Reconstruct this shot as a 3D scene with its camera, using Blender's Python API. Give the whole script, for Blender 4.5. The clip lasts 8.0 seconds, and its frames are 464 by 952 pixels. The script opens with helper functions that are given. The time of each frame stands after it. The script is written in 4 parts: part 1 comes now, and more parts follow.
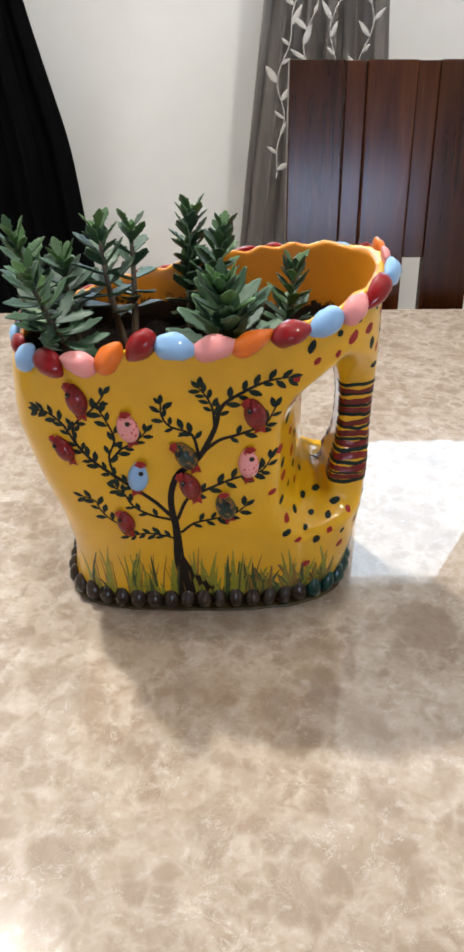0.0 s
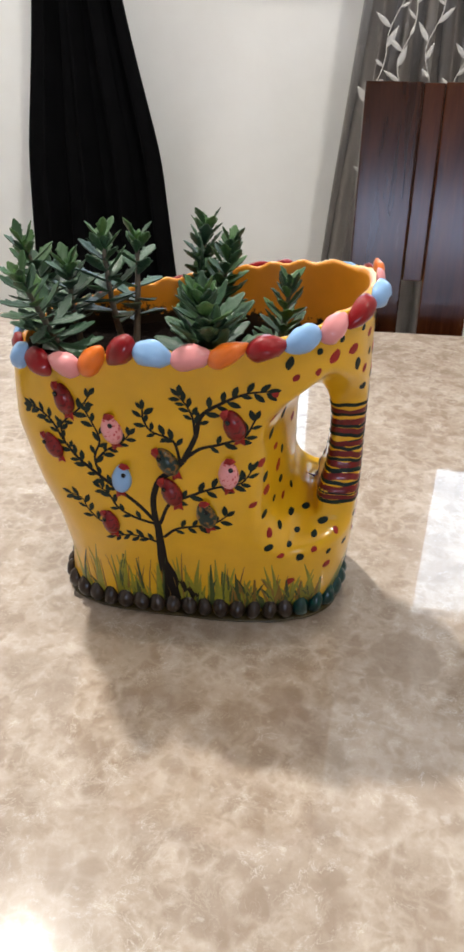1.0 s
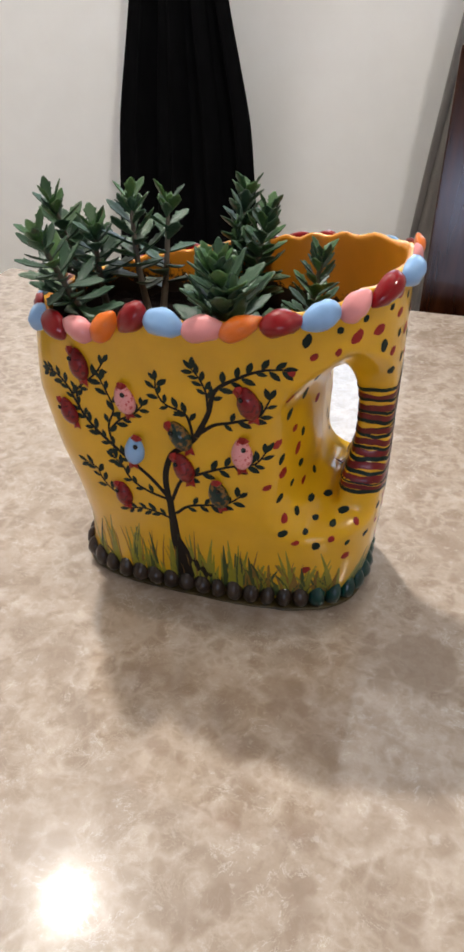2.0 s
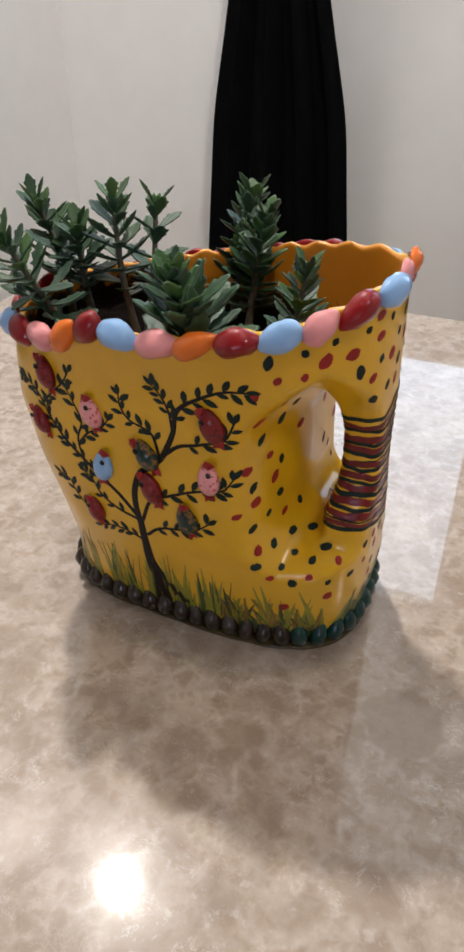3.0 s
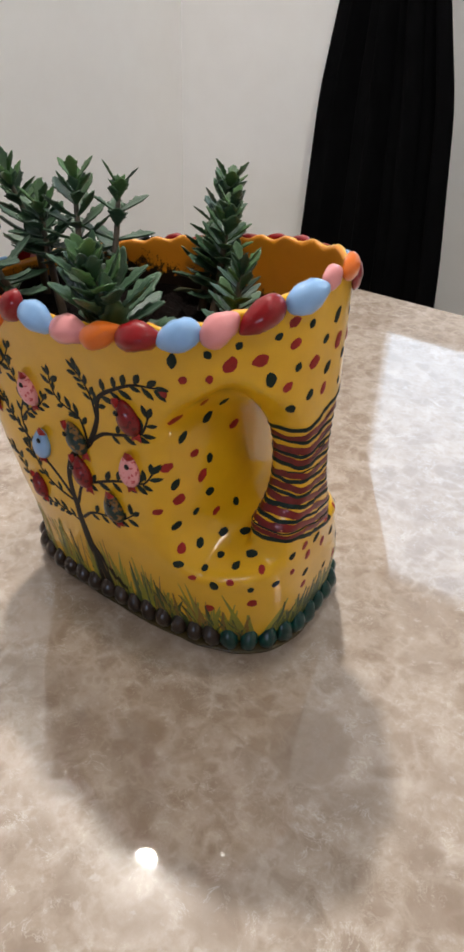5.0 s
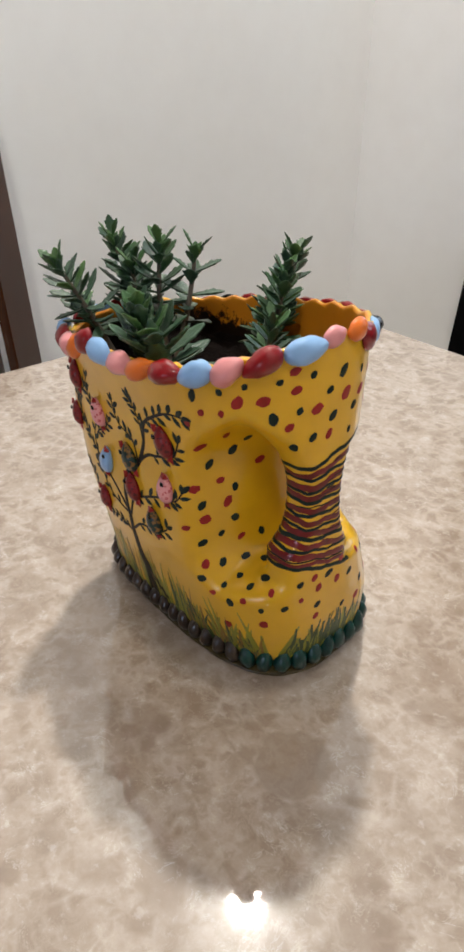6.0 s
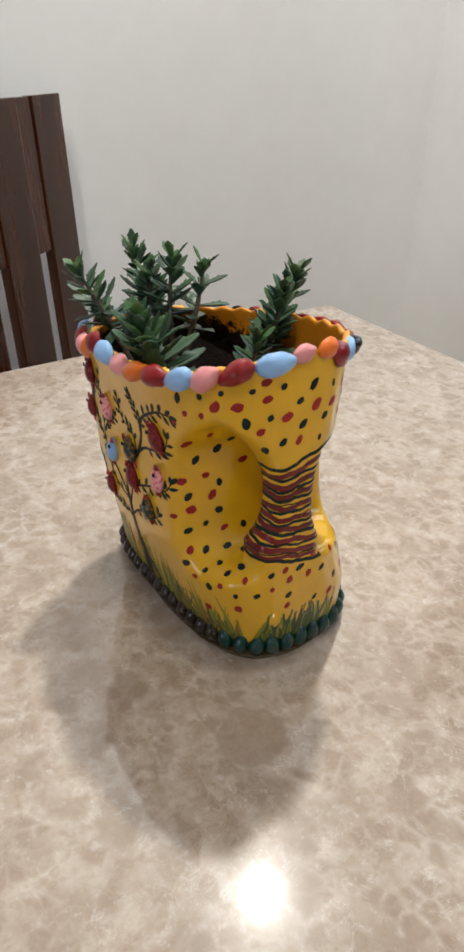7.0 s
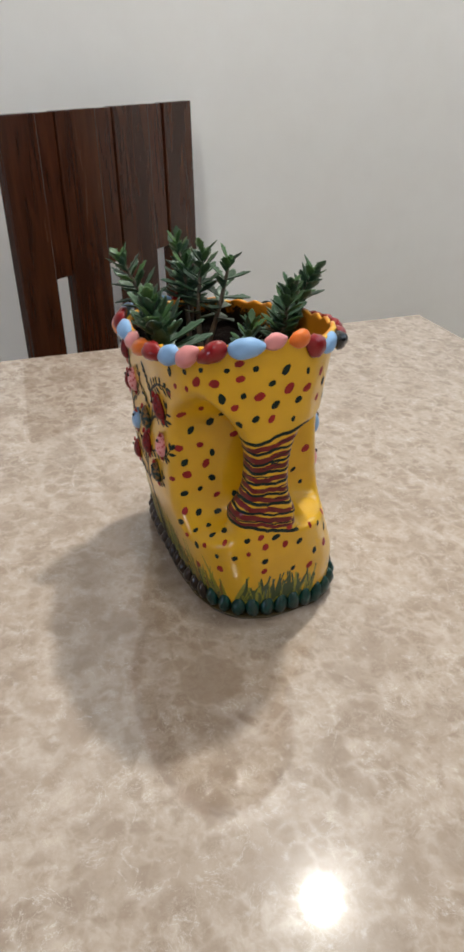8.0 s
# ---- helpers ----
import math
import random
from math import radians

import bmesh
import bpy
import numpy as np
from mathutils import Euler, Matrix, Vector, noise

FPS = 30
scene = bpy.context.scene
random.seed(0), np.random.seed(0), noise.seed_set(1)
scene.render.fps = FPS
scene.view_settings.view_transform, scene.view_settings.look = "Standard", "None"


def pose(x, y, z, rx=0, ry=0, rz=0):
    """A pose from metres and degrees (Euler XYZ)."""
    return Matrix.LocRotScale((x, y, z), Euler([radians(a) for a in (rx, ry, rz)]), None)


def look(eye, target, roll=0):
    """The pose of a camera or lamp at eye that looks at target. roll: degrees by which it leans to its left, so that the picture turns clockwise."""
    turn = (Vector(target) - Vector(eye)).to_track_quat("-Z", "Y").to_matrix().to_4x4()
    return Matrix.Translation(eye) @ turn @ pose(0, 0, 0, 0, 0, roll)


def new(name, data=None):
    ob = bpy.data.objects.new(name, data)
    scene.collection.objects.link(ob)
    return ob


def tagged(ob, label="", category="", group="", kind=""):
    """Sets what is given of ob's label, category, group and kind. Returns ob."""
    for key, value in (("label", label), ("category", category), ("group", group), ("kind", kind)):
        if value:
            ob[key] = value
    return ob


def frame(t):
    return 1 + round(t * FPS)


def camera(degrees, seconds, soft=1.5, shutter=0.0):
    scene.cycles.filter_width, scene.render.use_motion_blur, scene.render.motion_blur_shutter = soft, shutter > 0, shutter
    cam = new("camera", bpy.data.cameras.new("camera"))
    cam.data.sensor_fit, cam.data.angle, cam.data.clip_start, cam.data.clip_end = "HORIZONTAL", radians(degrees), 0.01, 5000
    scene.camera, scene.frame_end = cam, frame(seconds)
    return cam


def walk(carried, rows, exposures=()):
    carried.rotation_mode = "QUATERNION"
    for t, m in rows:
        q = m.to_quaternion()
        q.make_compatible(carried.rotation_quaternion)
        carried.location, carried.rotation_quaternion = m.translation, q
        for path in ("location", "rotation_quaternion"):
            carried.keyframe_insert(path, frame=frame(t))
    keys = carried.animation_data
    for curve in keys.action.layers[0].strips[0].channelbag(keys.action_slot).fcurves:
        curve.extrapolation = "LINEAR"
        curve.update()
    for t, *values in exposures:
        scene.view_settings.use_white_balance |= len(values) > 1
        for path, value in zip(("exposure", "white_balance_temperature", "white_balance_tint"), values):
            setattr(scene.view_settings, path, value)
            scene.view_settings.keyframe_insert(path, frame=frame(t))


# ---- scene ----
from mathutils.bvhtree import BVHTree

EXPOSURES = ((0.0, 0.31, 6480, 8), (2.0, 0.02, 6600, 11), (3.5, -0.20, 6560, 13), (5.0, -0.13, 6540, 11), (6.5, -0.01, 6520, 9), (8.0, -0.20, 6480, 8))
cam = camera(35.3, 8.0, soft=3.1)
PATH = [
    (0, (0.048, 0.105, 1.167), (0.078, 1.792, 0.094), -0.2),
    (0.5, (0.077, 0.103, 1.165), (-0.081, 1.779, 0.084), -0.1),
    (1, (0.123, 0.104, 1.167), (-0.087, 1.8, 0.127), 0.6),
    (1.5, (0.151, 0.113, 1.163), (-0.181, 1.768, 0.09), 0.9),
    (2, (0.166, 0.133, 1.159), (-0.257, 1.748, 0.059), 1.0),
    (2.2, (0.171, 0.146, 1.154), (-0.261, 1.772, 0.072), 0.3),
    (3.3, (0.252, 0.216, 1.156), (-0.527, 1.682, 0.041), 1.6),
    (3.5, (0.26, 0.223, 1.158), (-0.572, 1.666, 0.051), 2.8),
    (4, (0.292, 0.24, 1.162), (-0.649, 1.614, 0.054), 1.3),
    (4.5, (0.308, 0.255, 1.162), (-0.658, 1.573, 0.009), 0.2),
    (5, (0.319, 0.268, 1.16), (-0.58, 1.626, -0.001), 1.8),
    (5.2, (0.345, 0.266, 1.154), (-0.671, 1.622, 0.091), 1.6),
    (6.3, (0.44, 0.29, 1.188), (-0.867, 1.384, 0.141), 1.3),
    (6.5, (0.447, 0.291, 1.192), (-0.859, 1.384, 0.144), 2.3),
    (7, (0.496, 0.297, 1.206), (-0.887, 1.299, 0.165), 2.2),
    (7.5, (0.576, 0.345, 1.22), (-0.847, 1.321, 0.207), 3.6),
    (8, (0.616, 0.364, 1.223), (-0.946, 1.052, 0.18), 2.5),
]
walk(cam, [(t, look(eye, target, roll)) for t, eye, target, roll in PATH], EXPOSURES)


# ---- world and lights ----
world = bpy.data.worlds.new("world")
scene.world = world
world.use_nodes = True
wn = world.node_tree.nodes
sky = wn.new("ShaderNodeTexSky")
sky.sky_type, sky.sun_disc = "NISHITA", False
sky.sun_elevation, sky.sun_rotation = radians(25), radians(200)
world.node_tree.links.new(sky.outputs[0], wn["Background"].inputs[0])
wn["Background"].inputs[1].default_value = 0.12


def area_lamp(name, m, power, colour, sx, sy=None):
    d = bpy.data.lights.new(name, "AREA")
    d.shape = "DISK" if sy is None else "RECTANGLE"
    d.size = sx
    if sy is not None:
        d.size_y = sy
    d.energy, d.color = power, colour
    ob = new(name, d)
    ob.matrix_world = m
    return ob


CEIL = 4.06
LAMP_A = (-1.030, 1.685, CEIL - 0.06)
LAMP_B = (2.15, 1.20, CEIL - 0.06)
WARM = (1.0, 0.98, 0.925)
LAMP_D = (0.22, 0.42, CEIL - 0.06)
# unseen lamp, added only to brighten the walls
FILL_LAMP = (1.50, -0.90, CEIL - 0.06)
spot = area_lamp("lamp_light", look(LAMP_A, (0.10, 0.50, 0.75)), 24, WARM, 0.17)
spot.data.spread = radians(88)
area_lamp("lamp_light", pose(*LAMP_B), 12, WARM, 0.30)
area_lamp("lamp_light", pose(*LAMP_D), 20, WARM, 0.10)
# added wall fill, aimed at the far corner
spot = area_lamp("lamp_light", look(FILL_LAMP, (-1.0, 2.3, 2.3)), 28, WARM, 0.45)
spot.data.spread = radians(84)
SKYBLUE = (0.68, 0.84, 1.0)
WIN = ((-0.52, 0.14, 1.26, 2.32), (0.52, 1.10, 1.26, 2.32))
WALL_Y = 2.30
for x0, x1, z0, z1 in WIN:
    area_lamp("window_light", pose((x0 + x1) / 2, WALL_Y + 0.10, (z0 + z1) / 2, -90, 0, 0), 7, SKYBLUE, x1 - x0, z1 - z0)

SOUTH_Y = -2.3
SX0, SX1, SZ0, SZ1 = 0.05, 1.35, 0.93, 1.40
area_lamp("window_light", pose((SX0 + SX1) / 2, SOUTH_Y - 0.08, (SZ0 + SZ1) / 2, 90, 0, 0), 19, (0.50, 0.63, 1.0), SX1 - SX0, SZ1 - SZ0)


# ---- material kit ----
def material(name, colour, rough=0.5, metal=0.0, spec=0.5, coat=0.0):
    m = bpy.data.materials.new(name)
    m.use_nodes = True
    b = m.node_tree.nodes["Principled BSDF"]
    b.inputs["Base Color"].default_value = (*colour, 1)
    b.inputs["Roughness"].default_value = rough
    b.inputs["Metallic"].default_value = metal
    b.inputs["Specular IOR Level"].default_value = spec
    b.inputs["Coat Weight"].default_value = coat
    b.inputs["Coat Roughness"].default_value = 0.08
    return m


class Kit:
    """Short hand for building node graphs."""

    def __init__(self, m):
        self.t = m.node_tree
        self.b = self.t.nodes["Principled BSDF"]

    def node(self, kind, **sets):
        n = self.t.nodes.new(kind)
        for k, v in sets.items():
            n.inputs[k.replace("_", " ")].default_value = v
        return n

    def link(self, a, b):
        self.t.links.new(a, b)

    def coords(self, scale=(1, 1, 1), kind="Object"):
        c = self.node("ShaderNodeTexCoord")
        mp = self.node("ShaderNodeMapping")
        mp.inputs["Scale"].default_value = scale
        self.link(c.outputs[kind], mp.inputs["Vector"])
        return mp.outputs[0]

    def noise(self, vec, scale, detail=4, rough=0.55, distort=0.0):
        n = self.node("ShaderNodeTexNoise", Scale=scale, Detail=detail, Roughness=rough, Distortion=distort)
        self.link(vec, n.inputs["Vector"])
        return n.outputs[0]

    def ramp(self, fac, *stops):
        r = self.node("ShaderNodeValToRGB")
        e = r.color_ramp.elements
        while len(e) < len(stops):
            e.new(0.5)
        for el, (p, c) in zip(e, stops):
            el.position, el.color = p, (*c, 1)
        self.link(fac, r.inputs[0])
        return r.outputs[0]

    def mix(self, fac, a, b, mode="MIX"):
        n = self.node("ShaderNodeMix")
        n.data_type, n.blend_type = "RGBA", mode
        for src, sock in ((fac, n.inputs[0]), (a, n.inputs[6]), (b, n.inputs[7])):
            if isinstance(src, (int, float)):
                sock.default_value = src
            elif isinstance(src, tuple):
                sock.default_value = (*src, 1)
            else:
                self.link(src, sock)
        return n.outputs[2]

    def maths(self, op, a, b=0.0):
        n = self.node("ShaderNodeMath")
        n.operation = op
        for src, sock in ((a, n.inputs[0]), (b, n.inputs[1])):
            if isinstance(src, (int, float)):
                sock.default_value = src
            else:
                self.link(src, sock)
        return n.outputs[0]

    def colour(self, c):
        self.link(c, self.b.inputs["Base Color"])

    def rough(self, r):
        self.link(r, self.b.inputs["Roughness"])

    def bump(self, height, strength, distance=0.001):
        n = self.node("ShaderNodeBump", Strength=strength, Distance=distance)
        self.link(height, n.inputs["Height"])
        self.link(n.outputs[0], self.b.inputs["Normal"])


def paint(name, colour, rough=0.28, wear=0.18, scale=90, bump=0.25, coat=0.4, spec=0.5, skin=0.08):
    m = material(name, colour, rough, spec=spec, coat=coat)
    m.node_tree.nodes["Principled BSDF"].inputs["Coat Roughness"].default_value = skin
    k = Kit(m)
    v = k.coords()
    dark = tuple(c * (1 - wear) for c in colour)
    light = tuple(min(1, c * (1 + wear * 0.6)) for c in colour)
    n1 = k.noise(v, scale, 5)
    n2 = k.noise(v, scale * 0.18, 3)
    k.colour(k.mix(0.5, k.ramp(n1, (0.3, dark), (0.7, light)), k.ramp(n2, (0.3, dark), (0.72, light))))
    k.bump(n1, bump, 0.0006)
    return m


M_YELLOW = paint("yellow_enamel", (0.70, 0.385, 0.010), 0.3, 0.13, 45, 0.25, 0.6, 0.25, 0.08)
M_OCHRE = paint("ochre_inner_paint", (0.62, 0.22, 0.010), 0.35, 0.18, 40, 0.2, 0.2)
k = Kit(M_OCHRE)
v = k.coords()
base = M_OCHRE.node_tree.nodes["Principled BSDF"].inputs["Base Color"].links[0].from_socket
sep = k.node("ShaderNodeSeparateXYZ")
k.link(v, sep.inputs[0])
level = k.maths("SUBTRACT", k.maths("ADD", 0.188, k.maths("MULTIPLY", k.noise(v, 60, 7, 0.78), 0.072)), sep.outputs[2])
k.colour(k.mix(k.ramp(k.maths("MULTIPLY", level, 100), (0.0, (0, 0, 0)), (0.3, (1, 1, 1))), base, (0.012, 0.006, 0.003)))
M_RED = paint("red_enamel", (0.23, 0.004, 0.007), 0.35, 0.2, 75, 0.4, 0.65, 0.15, 0.03)
M_PINK = paint("pink_enamel", (0.70, 0.27, 0.27), 0.35, 0.12, 75, 0.4, 0.65, 0.15, 0.03)
M_ORANGE = paint("orange_enamel", (0.70, 0.15, 0.015), 0.35, 0.15, 75, 0.4, 0.65, 0.15, 0.03)
M_BLUE = paint("light_blue_enamel", (0.25, 0.43, 0.70), 0.35, 0.14, 75, 0.4, 0.65, 0.15, 0.03)
M_DARK = paint("blackish_green_paint", (0.005, 0.016, 0.010), 0.5, 0.4, 200, 0.3, 0.0, 0.25)
M_BARK = paint("blackish_brown_paint", (0.007, 0.004, 0.003), 0.5, 0.3, 200, 0.3, 0.0, 0.25)
M_DOTRED = paint("red_dot_paint", (0.30, 0.014, 0.010), 0.45, 0.35, 200, 0.3, 0.0, 0.3)
M_BANDRED = paint("dark_red_band_paint", (0.15, 0.007, 0.006), 0.35, 0.6, 160, 0.4, 0.2, 0.3)
M_GRASS = paint("grass_green_paint", (0.25, 0.235, 0.012), 0.4, 0.35, 220, 0.3, 0.1)
M_GRASSD = paint("dark_grass_paint", (0.034, 0.060, 0.012), 0.4, 0.35, 220, 0.3, 0.1)
M_PEBBLE = paint("brown_enamel", (0.026, 0.014, 0.008), 0.3, 0.5, 120, 0.5, 0.5, 0.2, 0.05)
M_PEBBLEG = paint("bottle_green_enamel", (0.002, 0.040, 0.032), 0.3, 0.6, 120, 0.5, 0.5, 0.2, 0.05)
# olive of the foot lip, darkened to double as shade on the table
M_LIP_SHADE = paint("olive_lip_and_shade", (0.060, 0.040, 0.010), 0.4, 0.6, 90, 0.4, 0.2, 0.3)
M_GRASSB = paint("brown_grass_paint", (0.23, 0.115, 0.012), 0.4, 0.35, 220, 0.3, 0.1)


def speckled(name, colour, spot, scale, low, high):
    """Enamel with dabs of a second paint over it."""
    m = paint(name, colour, 0.35, 0.15, 75, 0.45, 0.5, 0.2, 0.04)
    k = Kit(m)
    under = k.b.inputs["Base Color"].links[0].from_socket
    k.colour(k.mix(k.ramp(k.noise(k.coords(), scale, 2), (low, (0, 0, 0)), (high, (1, 1, 1))), under, spot))
    return m


M_BIRDRED = speckled("red_speckled_enamel", (0.19, 0.005, 0.007), (0.09, 0.003, 0.005), 330, 0.54, 0.62)
M_BIRDPINK = speckled("pink_speckled_enamel", (0.78, 0.33, 0.33), (0.55, 0.09, 0.10), 360, 0.58, 0.63)
M_BIRDDARK = speckled("green_mottled_enamel", (0.010, 0.028, 0.022), (0.20, 0.095, 0.018), 260, 0.50, 0.60)
M_BLACK = material("black_paint", (0.006, 0.006, 0.007), 0.25)

# soil
M_SOIL = material("moist_potting_soil", (0.02, 0.012, 0.008), 0.8, spec=0.05)
k = Kit(M_SOIL)
v = k.coords()
k.colour(k.ramp(k.noise(v, 320, 8, 0.7), (0.35, (0.002, 0.0010, 0.0008)), (0.6, (0.006, 0.003, 0.002)), (0.8, (0.022, 0.011, 0.007))))
k.bump(k.noise(v, 260, 8, 0.7), 1.0, 0.003)


def leaf_material(name, dark, light):
    m = material(name, dark, 0.42, spec=0.5)
    k = Kit(m)
    v = k.coords()
    info = k.node("ShaderNodeObjectInfo")
    mott = k.ramp(k.noise(v, 300, 4), (0.3, dark), (0.75, light))
    tone = k.ramp(info.outputs["Random"], (0.0, (0.6, 0.66, 0.7)), (0.5, (0.95, 1.0, 1.0)), (1.0, (1.25, 1.2, 1.0)))
    k.colour(k.mix(1.0, mott, tone, "MULTIPLY"))
    k.bump(k.noise(v, 500, 3), 0.25, 0.0005)
    m.node_tree.nodes["Principled BSDF"].inputs["Subsurface Weight"].default_value = 0.06
    m.node_tree.nodes["Principled BSDF"].inputs["Subsurface Radius"].default_value = (0.001, 0.002, 0.0007)
    return m


M_LEAF = leaf_material("succulent_leaf", (0.014, 0.044, 0.022), (0.054, 0.114, 0.055))
M_YOUNG = leaf_material("young_succulent_leaf", (0.038, 0.100, 0.026), (0.085, 0.185, 0.045))
M_MIDLEAF = leaf_material("fresh_succulent_leaf", (0.030, 0.084, 0.024), (0.078, 0.160, 0.048))
M_OLDLEAF = leaf_material("old_succulent_leaf", (0.030, 0.050, 0.022), (0.075, 0.098, 0.048))
M_STEM = paint("green_brown_stem", (0.115, 0.092, 0.066), 0.6, 0.4, 400, 0.5, 0.0)

# quartz worktop: cream ground, taupe aggregate, pale crystalline veins
M_QUARTZ = material("polished_quartz", (0.5, 0.42, 0.34), 0.21, spec=0.075, coat=1.0)
k = Kit(M_QUARTZ)
v = k.coords()
warp = k.node("ShaderNodeTexNoise", Scale=22.0, Detail=3.0)
k.link(v, warp.inputs["Vector"])
wmix = k.node("ShaderNodeVectorMath")
wmix.operation = "MULTIPLY_ADD"
k.link(warp.outputs["Color"], wmix.inputs[0])
wmix.inputs[1].default_value = (0.022, 0.022, 0.022)
k.link(v, wmix.inputs[2])
wv = wmix.outputs[0]


def patches(scale, lo, hi):
    vo = k.node("ShaderNodeTexVoronoi", Scale=scale, Randomness=1.0)
    k.link(wv, vo.inputs["Vector"])
    sep = k.node("ShaderNodeSeparateColor")
    k.link(vo.outputs["Color"], sep.inputs[0])
    edge = k.node("ShaderNodeTexVoronoi", Scale=scale, Randomness=1.0)
    edge.feature = "DISTANCE_TO_EDGE"
    k.link(wv, edge.inputs["Vector"])
    inside = k.ramp(edge.outputs["Distance"], (0.01, (0, 0, 0)), (0.22, (1, 1, 1)))
    pick = k.ramp(sep.outputs[0], (lo, (0, 0, 0)), (hi, (1, 1, 1)))
    return k.maths("MULTIPLY", inside, pick)


def speck(scale, low, high):
    return k.ramp(k.noise(v, scale, 5, 0.65), (low, (0, 0, 0)), (high, (1, 1, 1)))


def web(scale, half, warp):
    """Thin broken crystal lines where a noise field crosses its middle."""
    return k.ramp(k.noise(wv, scale, 8, 0.68, warp), (0.5 - half, (0, 0, 0)), (0.5, (1, 1, 1)), (0.5 + half, (0, 0, 0)))


p_big = patches(30, 0.64, 0.66)
p_mid = patches(66, 0.58, 0.60)
p_small = patches(150, 0.56, 0.60)
ground = k.ramp(k.noise(v, 7, 6, 0.6), (0.3, (0.390, 0.308, 0.246)), (0.7, (0.460, 0.382, 0.322)))
ground = k.mix(0.5, ground, k.ramp(k.noise(v, 60, 8, 0.7), (0.35, (0.290, 0.222, 0.172)), (0.65, (0.530, 0.455, 0.395))))
cloud = k.ramp(k.noise(wv, 22, 6, 0.62), (0.47, (0, 0, 0)), (0.60, (1, 1, 1)))
ground = k.mix(k.maths("MULTIPLY", cloud, 0.42), ground, (0.292, 0.220, 0.168))
c = k.mix(k.maths("MULTIPLY", p_small, 0.34), ground, (0.262, 0.194, 0.146))
c = k.mix(k.maths("MULTIPLY", p_mid, 0.58), c, (0.245, 0.180, 0.136))
c = k.mix(k.maths("MULTIPLY", p_big, 0.55), c, (0.262, 0.196, 0.150))
c = k.mix(k.maths("MULTIPLY", k.maths("MULTIPLY", web(85, 0.024, 0.9), speck(16, 0.44, 0.60)), 0.30), c, (0.60, 0.535, 0.470))
c = k.mix(k.maths("MULTIPLY", k.maths("MULTIPLY", web(38, 0.010, 0.6), speck(30, 0.48, 0.60)), 0.62), c, (0.66, 0.605, 0.555))
c = k.mix(k.maths("MULTIPLY", speck(100, 0.60, 0.68), 0.36), c, (0.575, 0.512, 0.462))
c = k.mix(k.maths("MULTIPLY", speck(420, 0.62, 0.70), 0.18), c, (0.21, 0.150, 0.110))


def stone(cx, cy, rx, ry):
    """One large taupe chip in the slab."""
    sub = k.node("ShaderNodeVectorMath")
    sub.operation = "SUBTRACT"
    k.link(wv, sub.inputs[0])
    sub.inputs[1].default_value = (cx + 0.011, cy + 0.011, 0)
    mul = k.node("ShaderNodeVectorMath")
    mul.operation = "MULTIPLY"
    k.link(sub.outputs[0], mul.inputs[0])
    mul.inputs[1].default_value = (1 / rx, 1 / ry, 0)
    ln = k.node("ShaderNodeVectorMath")
    ln.operation = "LENGTH"
    k.link(mul.outputs[0], ln.inputs[0])
    return k.ramp(ln.outputs["Value"], (0.88, (1, 1, 1)), (1.0, (0, 0, 0)))


for cx, cy, rx, ry, deep in ((0.207, 0.532, 0.028, 0.030, 0.55), (0.145, 0.437, 0.016, 0.013, 0.32), (0.032, 0.468, 0.017, 0.013, 0.32),
                       (-0.011, 0.423, 0.018, 0.016, 0.32), (0.302, 0.506, 0.013, 0.012, 0.32), (0.258, 0.43, 0.012, 0.010, 0.32)):
    c = k.mix(k.maths("MULTIPLY", stone(cx, cy, rx, ry), deep), c, (0.258, 0.195, 0.150))
k.colour(c)
k.b.inputs["Coat Roughness"].default_value = 0.028
k.b.inputs["Coat IOR"].default_value = 1.72

# dark varnished timber
M_WOOD = material("dark_varnished_wood", (0.05, 0.02, 0.01), 0.24, spec=0.15, coat=0.55)
k = Kit(M_WOOD)
v = k.coords((14, 14, 1.2))
info = k.node("ShaderNodeObjectInfo")
k.b.inputs["Coat Roughness"].default_value = 0.17
grain = k.noise(v, 5, 7, 0.6, 0.8)
broad = k.noise(k.coords((9, 9, 1.1)), 1.6, 4, 0.6, 0.5)
wood = k.ramp(grain, (0.25, (0.017, 0.0045, 0.0018)), (0.5, (0.038, 0.0105, 0.0038)), (0.78, (0.068, 0.021, 0.0072)))
wood = k.mix(k.ramp(broad, (0.48, (0, 0, 0)), (0.72, (0.75, 0.75, 0.75))), wood, (0.085, 0.028, 0.010))
tone = k.ramp(info.outputs["Random"], (0.0, (0.75, 0.72, 0.7)), (1.0, (1.3, 1.2, 1.1)))
k.colour(k.mix(1.0, wood, tone, "MULTIPLY"))
k.rough(k.ramp(grain, (0.3, (0.18, 0.18, 0.18)), (0.7, (0.28, 0.28, 0.28))))
k.bump(grain, 0.15, 0.0008)

# wall paint, ceiling, floor
M_WALL = material("off_white_wall_paint", (0.76, 0.735, 0.71), 0.55)
k = Kit(M_WALL)
v = k.coords()
k.colour(k.mix(0.5, k.ramp(k.noise(v, 1.6, 4), (0.3, (0.840, 0.824, 0.803)), (0.7, (0.900, 0.892, 0.877))),
               k.ramp(k.noise(v, 14, 5), (0.3, (0.851, 0.835, 0.814)), (0.7, (0.892, 0.882, 0.866)))))
k.bump(k.noise(v, 220, 4), 0.15, 0.001)
# brown tone chosen to keep chair reflections and bounced light low
M_WALLBROWN = paint("brown_unseen_wall", (0.42, 0.36, 0.30), 0.6, 0.15, 6, 0.1, 0.0)
M_CEIL = material("white_ceiling_paint", (0.80, 0.79, 0.77), 0.8)
